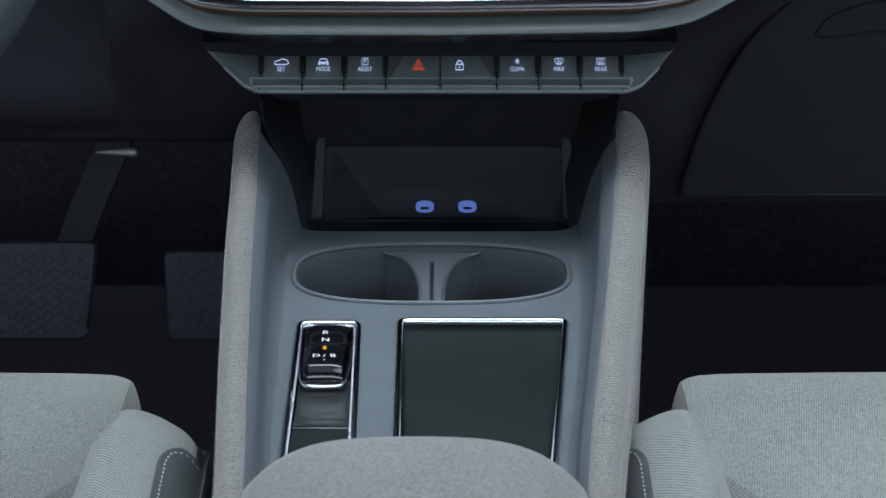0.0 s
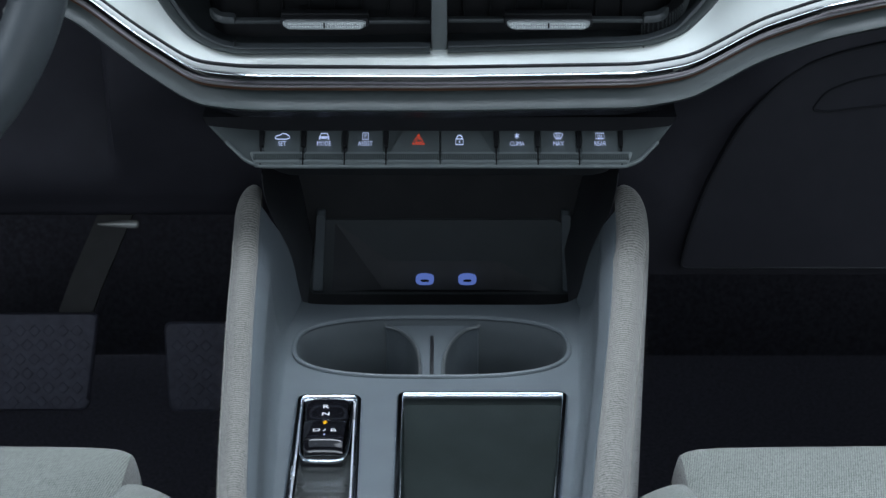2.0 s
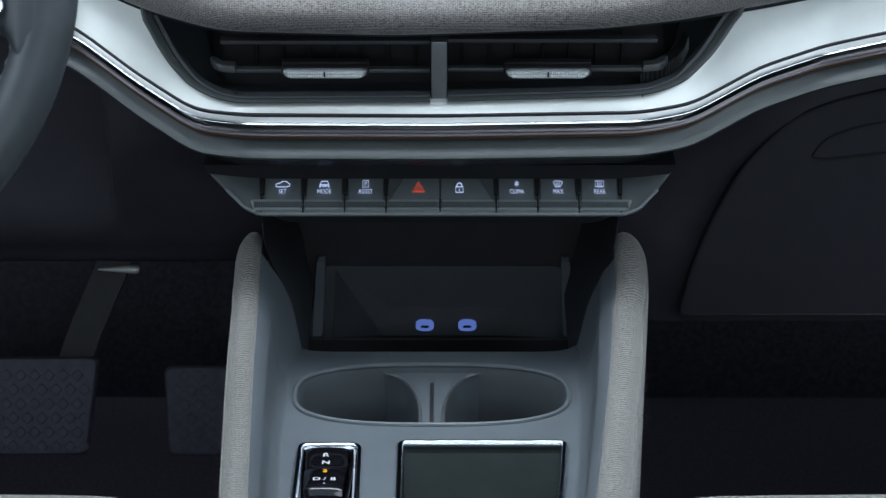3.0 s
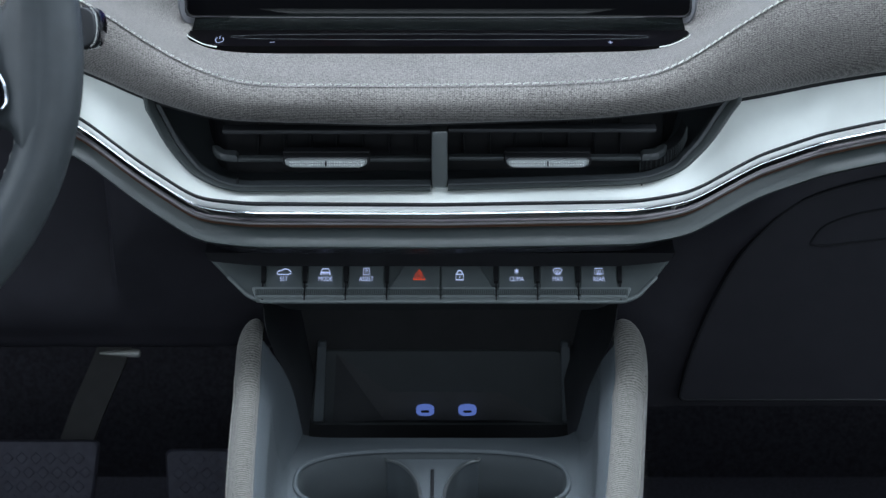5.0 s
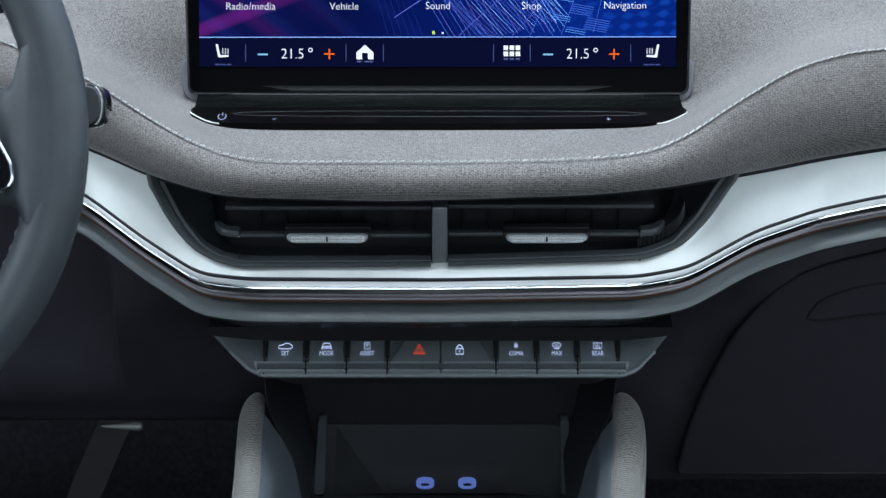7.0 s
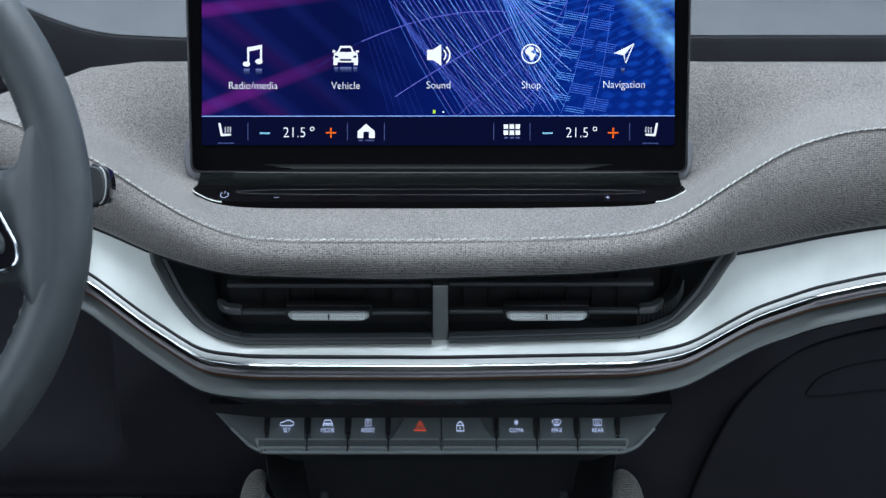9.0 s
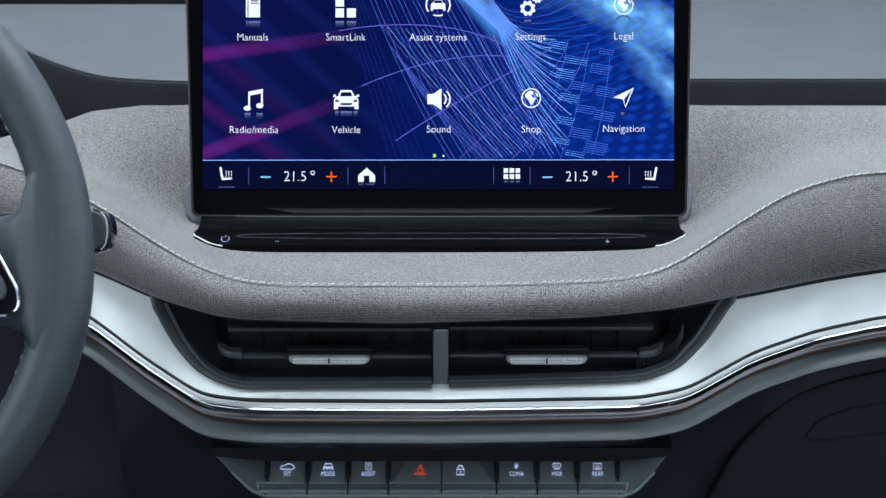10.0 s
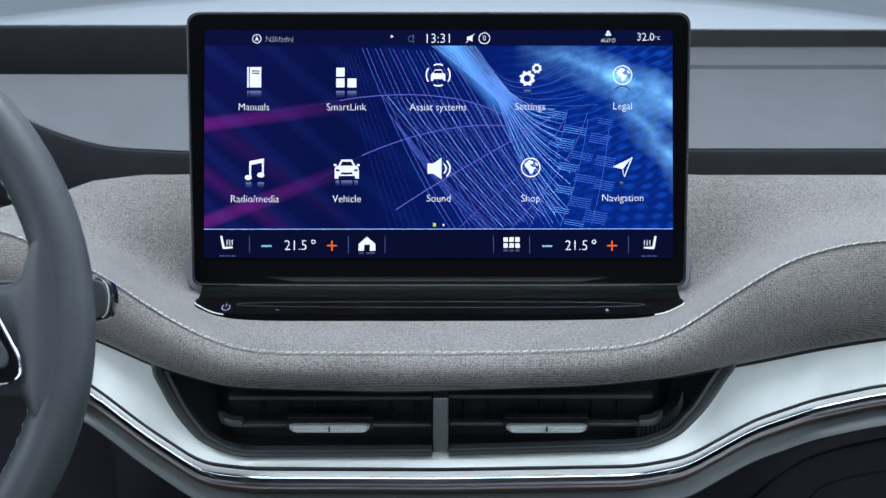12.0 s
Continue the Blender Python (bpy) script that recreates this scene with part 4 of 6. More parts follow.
for k, pts in enumerate(arcs):
    ui_part("light_arc", stroke([ui(*p) for p in pts], (1.4 if k < 3 else 0.8) * U), LINE_PINK if k < 5 else LINE_VIOLET, "", 0.00092 + 0.000005 * k)

# bars at the head and the foot of the display
BAR = glow("ui_bar", (0.0016, 0.0030, 0.027), 1.0)
a0, a1 = ui(360, 406), ui(1191, 457)
ui_part("foot_bar", fill([(-AX, AY0), (AX, AY0), (AX, a0[1]), (-AX, a0[1])]), BAR, "dark blue climate bar", 0.00095)
ui_part("foot_line", stroke([ui(360, 406), ui(1191, 405)], 1.4 * U), LINE_PALE, "", 0.0011)
a0 = ui(360, 82)
ui_part("head_bar", fill([(-AX, a0[1]), (AX, a0[1]), (AX, AY1), (-AX, AY1)]), glow("ui_head_bar", (0.0016, 0.0040, 0.040), 1.0), "dark blue status bar", 0.00095)
for px in (441, 616, 681, 873, 937, 1112):
    ui_part("divider", stroke([ui(px, 418), ui(px, 448)], 1.2 * U), UI_DIM)
for text, px, py in (("Manuals", 448, 191), ("SmartLink", 612, 191), ("Assist systems", 775, 191), ("Settings", 938, 190), ("Legal", 1102, 189), ("Radio/media", 450, 353), ("Vehicle", 613, 353), ("Sound", 776, 352), ("Shop", 939, 352), ("Navigation", 1102, 351)):
    ui_text(text, px, py, 13.0)
for px in (529, 1026):
    ui_text("21.5", px - 6 if px < 700 else px - 6, 435, 18)
    x, y = ui(px + 25, 428)
    ui_part("degree_mark", stroke(arc(x, y, 3.2 * U, 0, 345, 14), 1.6 * U, True), WHITE)
ui_text("13:31", 775, 70, 17)
ui_text("32.0", 1143, 67, 14)
ui_text("°C", 1165, 69, 7)
ui_text("AUTO", 1077, 73, 7)
ui_text("Nákladní", 493, 71, 10.5, ICON_SOFT)
for px, sgn in ((471, -1), (968, -1)):
    ui_part("minus", fill([ui(px - 9, 434), ui(px + 9, 434), ui(px + 9, 437), ui(px - 9, 437)]), CYAN)
for px in (587, 1083):
    ui_part("plus", join(fill([ui(px - 9, 433.5), ui(px + 9, 433.5), ui(px + 9, 436), ui(px - 9, 436)]), fill([ui(px - 1.3, 426), ui(px + 1.3, 426), ui(px + 1.3, 433), ui(px - 1.3, 433)]), fill([ui(px - 1.3, 436.5), ui(px + 1.3, 436.5), ui(px + 1.3, 444), ui(px - 1.3, 444)])), ORANGE)
ui_part("page_mark", fill([ui(766, 395), ui(771, 395), ui(771, 401), ui(766, 401)]), LIME)
ui_part("page_mark", fill([ui(783, 397), ui(786, 397), ui(786, 400), ui(783, 400)]), WHITE)


def U2(pts, cx, cy):
    return [ui(cx + a, cy + b) for a, b in pts]


def quad(cx, cy, x0, y0, x1, y1):
    return fill(U2([(x0, y0), (x1, y0), (x1, y1), (x0, y1)], cx, cy))


def uarc(cx, cy, r, a0, a1, n=12):
    return [ui(cx + r * math.cos(radians(a0 + (a1 - a0) * k / n)), cy + r * math.sin(radians(a0 + (a1 - a0) * k / n))) for k in range(n + 1)]


INK = glow("ui_ink", (0.004, 0.006, 0.05), 1.0)
ICON_DIM = glow("ui_mirror", (0.10, 0.13, 0.34), 0.9)
# manuals
ui_part("book_icon", join(quad(449, 138, -13, -18, -10, 18), quad(449, 138, -8.5, -18, 12, 18)), WHITE)
ui_part("book_lines", join(quad(449, 138, -4, -12, 9, -10), quad(449, 138, -4, -8, 9, -6)), INK, "", 0.0014)
# smart link squares
ui_part("squares_icon", join(quad(612, 138, -18, -17, -3, -1), quad(612, 138, -18, 2, -3, 18), quad(612, 138, 2, 2, 18, 18)), WHITE)


FADE = [glow("ui_mirror_high", (0.16, 0.20, 0.48), 0.8), glow("ui_mirror_mid", (0.06, 0.085, 0.26), 0.8), glow("ui_mirror_low", (0.018, 0.03, 0.13), 0.8)]


def icon_mirror(cx, cy, spans, h=11):
    """The faint mirror image under an icon, fading in three steps."""
    for k, mat in enumerate(FADE):
        ui_part("icon_mirror", join(*[quad(cx, cy, a, h * k / 3, b, h * (k + 1) / 3) for a, b in spans]), mat, "", 0.0012)


icon_mirror(449, 162, [(-13, -10), (-8.5, 12)])
icon_mirror(612, 162, [(-18, -3), (2, 18)])
icon_mirror(613, 320, [(-20, -13), (-10, 10), (13, 20)], 9)
icon_mirror(450, 323, [(-16, -6), (5, 16)], 10)
icon_mirror(933, 160, [(-6, 6)], 7)
icon_mirror(1100, 322, [(-3, 3)], 8)
for cx, cy in ((1102, 168), (939, 331)):
    ui_part("icon_mirror", stroke(uarc(cx, cy, 15, -150, -30), 2.0 * U), FADE[1])
icon_mirror(649, 447, [(-14, -6), (-1, 14)], 3)
icon_mirror(905, 442, [(-14, -7), (-3.5, 3.5), (7, 14)], 4)


def car_icon(cx, cy, s, mat):
    body = [(-18, 2), (-17, -3), (-12, -6), (-8, -14), (8, -14), (12, -6), (17, -3), (18, 2), (18, 14), (12, 14), (12, 10), (-12, 10), (-12, 14), (-18, 14)]
    return ui_part("car_icon", fill(U2([(a * s, b * s) for a, b in body], cx, cy)), mat)


car_icon(613, 300, 1.2, WHITE)
ui_part("car_glass", fill(U2([(-11, -7), (-8, -14), (8, -14), (11, -7)], 613, 301)), INK, "", 0.0014)
ui_part("car_grille", quad(613, 306, -10, 0, 10, 3.5), INK, "", 0.0014)
for sg in (-1, 1):
    ui_part("car_lamp", fill(U2([(sg * 13, -2), (sg * 19, -3), (sg * 19, 1), (sg * 13, 1)][::sg], 613, 303)), INK, "", 0.0014)
    ui_part("car_mirror", fill(U2([(sg * 18, -9), (sg * 23, -9), (sg * 23, -5), (sg * 18, -5)][::sg], 613, 300)), WHITE)
car_icon(775, 134, 0.72, WHITE)
ui_part("car_glass", fill(U2([(-8, -5), (-6, -10), (6, -10), (8, -5)], 775, 136)), INK, "", 0.0014)
ui_part("sensor_arcs", join(stroke(uarc(775, 134, 21, -35, 35), 2.6 * U), stroke(uarc(775, 134, 21, 145, 215), 2.6 * U), stroke(uarc(775, 134, 19, -115, -65), 2.6 * U), stroke(uarc(775, 134, 19, 65, 115), 2.6 * U)), WHITE)
# gears
for cx, cy, r in ((933, 140, 13), (950, 122, 8.5)):
    g = [stroke(uarc(cx, cy, r * 0.68, 0, 345, 24), r * 0.42 * U, True)]
    for k in range(8):
        a = radians(45 * k + 20)
        p = [(r * 0.8 * math.cos(a), r * 0.8 * math.sin(a)), (r * 1.06 * math.cos(a), r * 1.06 * math.sin(a))]
        g.append(stroke(U2(p, cx, cy), r * 0.36 * U))
    ui_part("gear_icon", join(*g), WHITE)
# globes
for cx, cy in ((1102, 134), (939, 297)):
    ui_part("globe_icon", join(stroke(uarc(cx, cy, 16.3, 0, 352, 36), 2.2 * U, True), fill(U2([(-9, -8), (-3, -13), (5, -11), (3, -6), (-1, -5), (3, -1), (9, 0), (6, 5), (3, 10), (-1, 12), (-3, 4), (-8, 1), (-11, -3)], cx, cy)), fill(U2([(7, -10), (12, -7), (13, -2), (9, -4)], cx, cy))), WHITE)
# music note
ui_part("note_icon", join(fill(U2([(-10, -14), (16, -19), (16, 10), (12.5, 10), (12.5, -11), (-6.5, -7), (-6.5, 15), (-10, 15)], 450, 300)), fill([ui(450 - 11.5 + 6.5 * math.cos(a), 300 + 15 + 4.6 * math.sin(a)) for a in np.linspace(0, 6.1, 18)]), fill([ui(450 + 10.5 + 6.5 * math.cos(a), 300 + 10.5 + 4.6 * math.sin(a)) for a in np.linspace(0, 6.1, 18)])), WHITE)
# loudspeaker
ui_part("speaker_icon", join(quad(775, 299, -19, -9, -9, 9), fill(U2([(-9, -9), (6, -19), (6, 19), (-9, 9)], 775, 299)), stroke(uarc(778, 299, 11, -50, 50), 2.6 * U), stroke(uarc(778, 299, 18, -50, 50), 2.6 * U)), WHITE)
# compass arrow
ui_part("arrow_icon", join(fill(U2([(17, -19), (-18, -2), (0, 2)], 1102, 298)), stroke(U2([(17, -19), (3, 15), (0, 2)], 1102, 298), 2.2 * U)), WHITE)
# home, app grid and heated seats
ui_part("home_icon", join(fill(U2([(-15, 0), (0, -13), (15, 0), (15, 12), (5, 12), (5, 1), (-5, 1), (-5, 12), (-15, 12)], 649, 432))), WHITE)
for x in (-10.5, 0, 10.5):
    for y in (-5, 5.5):
        ui_part("grid_square", quad(905, 429, x - 4, y - 4, x + 4, y + 4), WHITE)
for cx, s in ((402, 1), (1149, -1)):
    wave_ = [(0, -5), (1.6, -3), (0, -1), (1.6, 1), (0, 3), (1.0, 4.5)]
    back = fill(U2([(-13 * s, -13), (-9 * s, -13), (-6 * s, 2), (-5 * s, 6), (-9 * s, 9)][::s], cx, 431))
    base = fill(U2([(-8 * s, 5.5), (9 * s, 5.5), (10 * s, 8.5), (-8 * s, 10)][::s], cx, 431))
    ui_part("heated_seat_icon", join(back, base, *[stroke(U2([((a - 1.5 + 4.6 * k) * s, b) for a, b in wave_], cx, 430), 1.25 * U) for k in range(3)]), WHITE)
    ui_part("level_marks", join(*[quad(cx, 453, a - 4, -1, a + 4, 1) for a in (-10, 0, 10)]), UI_DIM)
ui_part("compass_icon", join(stroke(uarc(453, 70, 7.5, 0, 345, 20), 1.5 * U, True), fill(U2([(0, -5), (4, 4), (0, 2), (-4, 4)], 453, 70))), WHITE)
ui_part("ring_icon", stroke(uarc(857, 69, 9.6, 0, 350, 24), 1.5 * U, True), WHITE)
ui_text("0", 857, 69, 9)
ui_part("mute_icon", join(quad(832, 69, -6, -3, -2, 3), fill(U2([(-2, -3), (4, -6), (4, 6), (-2, 3)], 832, 69)), stroke(U2([(-8, 8), (7, -8)], 832, 69), 1.2 * U)), WHITE)
ui_part("phone_icon", join(stroke(uarc(727, 70, 5, 60, 320), 1.4 * U), stroke(U2([(4, -8), (4, 8)], 727, 70), 1.4 * U)), ICON_DIM)
ui_part("play_icon", fill(U2([(-2, -3), (3, 0), (-2, 3)], 693, 66)), WHITE)
ui_part("fan_icon", join(*[fill([ui(1077 + 3 * math.cos(q) + 2.6 * math.cos(a), 61 + 3 * math.sin(q) + 2.6 * math.sin(a)) for a in np.linspace(0, 6, 10)]) for q in (0.5, 2.6, 4.7)]), WHITE)

# foot of the screen: neck, touch bar and side lobes
def superellipse_(cx, cy, a, b, p, n=72):
    return [(cx + a * math.copysign(abs(math.cos(t)) ** (2 / p), math.cos(t)), cy + b * math.copysign(abs(math.sin(t)) ** (2 / p), math.sin(t))) for t in np.linspace(0, 2 * math.pi, n + 1)[:-1]]


foot = thing("touch_slider", (0, -0.04, 0.712), "glossy black touch slider bar on the dash below the screen", "touch bar")
bar = rounded([(-0.151, -0.049), (0.1525, -0.049), (0.1525, -0.056), (0.137, -0.0752), (-0.136, -0.0752), (-0.151, -0.056)], [0.002, 0.002, 0.004, 0.016, 0.016, 0.004], 6)
TB = Matrix(((1, 0, 0, 0), (0, 1, 0, 0), (0, 0.075, 1, 0.7140), (0, 0, 0, 1)))
part("bar", slab(bar, -0.012, 0.0035, 0.0012, TB), BARBLACK, foot, "piano black bar")
for sgn in (-1, 1):
    path = [tuple(TB @ Vector((x, y, 0.0026))) for x, y in bar if y < -0.054 and x * sgn > 0.129]
    part("bar_edge", sweep(path, disc(0.00042, 6), up=(0, -0.3, 1)), SILVER, foot, "thin bright corner edge")
nk = [np.array([(x, y + 0.004 * abs(x / 0.149) ** 8, z) for x in np.linspace(-0.1490, 0.1505, 25)]) for y, z in ((-0.0262, 0.7205), (-0.0270, 0.7172), (-0.0285, 0.7152), (-0.0330, 0.7139), (-0.0430, 0.7131), (-0.0530, 0.7129))]
part("neck", sheet([r.tolist() for r in between(nk, 4)])[0], NECK, foot, "glossy smoked neck under the screen")
# raised bead traces the finger groove as bright streaks reflected on the bar
groove = superellipse_(0.0015, -0.0600, 0.1255, 0.0046, 2.6)
part("streak_bead", sweep([tuple(TB @ Vector((x, y, 0.0034))) for x, y in groove], disc(0.00018, 6), closed=True), SATIN, foot, "thin bead tracing the finger groove by its reflected streaks")
p0 = TB @ Vector((-0.1305, -0.066, 0.0040))
TM = Matrix.Translation(p0) @ Matrix.Rotation(radians(4.3), 4, "X") @ Matrix.Diagonal((1, 2.0, 1, 1))
b_ = join(stroke(arc(0, 0, 0.0024, 130, 410, 16), 0.0005), stroke([(0, 0.0008), (0, 0.003)], 0.0005))
b_.transform(TM)
part("power_icon", b_, ICON, foot, smooth=False)
for px, kind_ in ((-0.0985, "minus"), (0.1035, "plus")):
    b_ = stroke([(-0.0014, 0), (0.0014, 0)], 0.0005)
    if kind_ == "plus":
        b_ = join(b_, stroke([(0, -0.0013), (0, 0.0013)], 0.0005, z=0.0001))
    b_.transform(Matrix.Translation(TB @ Vector((px, -0.0702, 0.0040))) @ Matrix.Diagonal((1, 2.0, 1, 1)))
    part(kind_ + "_icon", b_, ICON, foot, smooth=False)
for sgn in (-1, 1):
    o = rounded([(sgn * 0.147, -0.0950), (sgn * 0.1562, -0.0930), (sgn * 0.1602, -0.0840), (sgn * 0.1606, -0.0715), (sgn * 0.1570, -0.0660), (sgn * 0.147, -0.0660)], [0.001, 0.004, 0.004, 0.004, 0.002, 0.001], 5)
    part("side_lobe", slab(o if sgn > 0 else o[::-1], -0.020, -0.0075, 0.0015, SCR), GREY_LOBE, foot, "grey side lobe of the bracket")

# ---- row of buttons under the dash ----
strip = thing("button_panel", (0, -0.11, 0.57), "dark grey button row with backlit symbols under the dash", "button panel")
# a sloping face: from the shadow under the dash down and out to the ribbed ledge
F0, F1 = Vector((0, -0.1075, 0.5915)), Vector((0, -0.1285, 0.5775))
ex = Vector((1, 0, 0))
ey = (F0 - F1).normalized()
ez = ex.cross(ey).normalized()
if ez.y > 0:
    ez = -ez
BM = Matrix(((1, ey.x, ez.x, 0), (0, ey.y, ez.y, F1.y), (0, ey.z, ez.z, F1.z), (0, 0, 0, 1)))
FH = (F0 - F1).length
frame_pts = rounded([(-0.1390, FH), (0.1420, FH), (0.1215, -0.004), (0.1120, -0.0085), (-0.1050, -0.0085), (-0.1140, -0.004)], [0.001, 0.001, 0.008, 0.006, 0.006, 0.008], 5)
part("frame", slab(frame_pts, -0.0035, -0.0012, 0.001, BM), PANEL_FRAME, strip, "dark grey moulded frame")
part("carrier", slab([(x * 0.84, y * 0.6 + 0.003) for x, y in frame_pts], -0.020, -0.0037, 0.0, BM), BLACKISH, strip, "black carrier behind the buttons")
EDGES = [-0.1040, -0.0790, -0.0545, -0.0300, 0.0020, 0.0352, 0.0598, 0.0842, 0.1092]
# black bar over the button tops, placed to stand in for their shadow
shade_bar = rounded([(-0.1385, 0.5990), (0.1420, 0.5990), (0.1395, 0.5935), (0.1120, 0.5903), (-0.1060, 0.5903), (-0.1365, 0.5935)], [0.001, 0.001, 0.002, 0.01, 0.01, 0.002], 4)
part("shade_bar", slab(shade_bar, 0.100, 0.1245, 0.001, Matrix(((1, 0, 0, 0), (0, 0, -1, 0), (0, 1, 0, 0), (0, 0, 0, 1)))), LIDDARK, strip, "black bar standing for the shadow over the buttons")
HOOD = []
for k in range(8):
    x0, x1 = EDGES[k] + 0.0004, EDGES[k + 1] - 0.0004
    if k == 3:
        face = [(x0 + 0.002, 0), (x1, 0), (x1, FH - 0.001), (x0 + 0.014, FH - 0.001)]
    elif k == 4:
        face = [(x0, 0), (x1 - 0.002, 0), (x1 - 0.014, FH - 0.001), (x0, FH - 0.001)]
    else:
        face = [(x0 + 0.0014, 0.0006), (x1 - 0.0014, 0.0006), (x1 - 0.0014, FH - 0.001), (x0 + 0.0014, FH - 0.001)]
    btn = part("button", slab(rounded(face, 0.0006, 2), -0.0015, 0.0018 if k in (3, 4) else 0.0002, 0.0004, BM), BUTTON, strip, sharp=30)
    la, lc = x0 - (0.0068 if k == 0 else 0), x1 + (0.0068 if k == 7 else 0)
    ledge = [(la, -0.0002), (lc, -0.0002), (lc - (0.003 if k == 7 else 0), -0.0080), (la + (0.003 if k == 0 else 0), -0.0080)]
    part("ledge", slab(rounded(ledge, 0.0003, 2), -0.003, 0.0026, 0.0012, BM), LIT_LEDGE, strip, sharp=30)
    ra, rc = x0 - (0.0045 if k == 0 else 0), x1 + (0.0045 if k == 7 else 0)
    part("inlay", slab(rounded([(ra, -0.0021), (rc, -0.0021), (rc, -0.0061), (ra, -0.0061)], 0.0005, 2), 0.0015, 0.00275, 0.0, BM), PADDED, strip)
    n = int((rc - ra) / 0.0011)
    rb = join(*[block(0.0005, 0.0034, 0.0005, 0, (ra + (q + 0.5) * (rc - ra) / n, -0.0041, 0.0029), 1) for q in range(n)])
    rb.transform(BM)
    tagged(part("ribs", rb, BUTTON, strip, smooth=False), kind="stuff")
    HOOD.append(({3: -0.0108, 4: 0.0135}.get(k, (x0 + x1) / 2), btn))
lip_path = [tuple(BM @ Vector((x, y, -0.0004))) for x, y in ((-0.1250, 0.0085), (-0.1175, 0.0005), (-0.1125, -0.0045), (-0.1050, -0.0078), (-0.0950, -0.0086), (0.0, -0.0086), (0.1020, -0.0086), (0.1120, -0.0078), (0.1195, -0.0045), (0.1243, 0.0005), (0.1312, 0.0085))]
# lip in the paler plastic, so its highlight is in the colour
part("lower_lip", sweep(np.array(between([np.array(q) for q in lip_path], 5)).tolist(), disc(0.0011, 8)), LIT_LEDGE, strip, "rounded lower edge of the frame")
for x in (EDGES[0], EDGES[1], EDGES[2], EDGES[3], EDGES[5], EDGES[6], EDGES[7], EDGES[8]):
    part("pillar", slab(rounded([(x - 0.0011, 0.0045), (x + 0.0011, 0.0045), (x + 0.0017, FH), (x - 0.0017, FH)], 0.0005, 2), -0.002, 0.0016, 0.0004, BM), BLACKISH, strip)
    part("joint", slab([(x - 0.0005, -0.0084), (x + 0.0005, -0.0084), (x + 0.0005, 0.0036), (x - 0.0005, 0.0036)], -0.002, 0.0014, 0, BM), BLACKISH, strip)


def mark(k, bm, mat, name="icon"):
    bm.transform(BM @ Matrix.Translation((HOOD[k][0], 0.0082, 0.0023)) @ Matrix.Diagonal((1, 1.5, 1, 1)))
    part(name, bm, mat, HOOD[k][1], smooth=False)


MM = 0.001
for k, txt in ((0, "SET"), (1, "MODE"), (2, "ASSIST"), (5, "CLIMA"), (6, "MAX"), (7, "REAR")):
    mark(k, words(txt, 2.1 * MM, Matrix.Translation((0, -1.9 * MM, 0))), ICON, "lettering")


def line(pts, w=0.42, closed=False):
    return stroke([(a * MM, b * MM) for a, b in pts], w * MM, closed)


mark(0, line([(-4.2, 0.6), (-3.8, 1.8), (-1.6, 2.2), (0.2, 3.0), (2.2, 2.8), (4.0, 1.7), (4.2, 0.8), (2.6, 0.3), (-2.8, 0.3)], 0.5, True), ICON)
mark(1, join(line([(-2.6, 1.4), (-1.8, 3.0), (1.8, 3.0), (2.6, 1.4)], 0.5), line([(-2.9, 1.3), (2.9, 1.3)], 0.7), line([(-2.6, 0.9), (-2.6, 0.1)], 0.9), line([(2.6, 0.9), (2.6, 0.1)], 0.9), line([(-1.6, 0.6), (1.6, 0.6)], 0.4)), ICON)
mark(2, join(line([(-1.7, 0.2), (1.7, 0.2), (1.7, 3.3), (-1.7, 3.3)], 0.4, True), words("P", 1.9 * MM, Matrix.Translation((0, 1.75 * MM, 0)))), ICON)
mark(3, join(line([(-3.6, -2.0), (3.6, -2.0), (0, 2.6)], 0.55, True), line([(-1.7, -1.2), (1.7, -1.2), (0, 1.1)], 0.5, True)), RED, "hazard_triangle")
mark(4, join(line([(-2.2, -2.2), (2.2, -2.2), (2.2, 0.4), (-2.2, 0.4)], 0.55, True), line(arc(0, 0.6, 1.6, 0, 180, 10), 0.55), line([(0, -1.4), (0, -0.5)], 0.6)), ICON, "lock_icon")
mark(5, join(*[line([(-1.5 * math.cos(radians(a)), 1.9 - 1.4 * math.sin(radians(a))), (1.5 * math.cos(radians(a)), 1.9 + 1.4 * math.sin(radians(a)))], 0.4) for a in (30, 90, 150)]), ICON)
mark(6, join(line([(-2.8, 2.6), (-1.4, 3.2), (1.4, 3.2), (2.8, 2.6), (1.4, 0.6), (-1.4, 0.6)], 0.4, True), *[line([(a, 0.1), (a + 0.3, 1.0), (a - 0.2, 1.7), (a, 2.5)], 0.35) for a in (-0.9, 0, 0.9)]), ICON)
mark(7, join(line([(-2.5, 0.6), (2.5, 0.6), (2.5, 3.2), (-2.5, 3.2)], 0.4, True), *[line([(a, 0.1), (a + 0.3, 1.0), (a - 0.2, 1.7), (a, 2.5)], 0.35) for a in (-1.0, 0, 1.0)]), ICON)

# ---- steering wheel and stalk ----
WM = Matrix.Translation((-0.3485, -0.33, 0.784)) @ Matrix.Rotation(radians(68), 4, "X")
wheel = thing("steering_wheel", None, "dark leather steering wheel with stitched rim and gloss black buttons", "steering wheel", m=WM)
rings = []
for k in range(96):
    a = 2 * math.pi * k / 96
    r = 0.1638
    fat = 0.81
    flat = 1.0 - 0.06 * max(0, -math.sin(a)) ** 4
    c, s = math.cos(a), math.sin(a)
    rings.append([((r * flat + 0.0175 * fat * math.cos(b)) * c, (r * flat + 0.0175 * fat * math.cos(b)) * s, 0.0145 * math.sin(b)) for b in np.linspace(0, 2 * math.pi, 17)[:-1]])
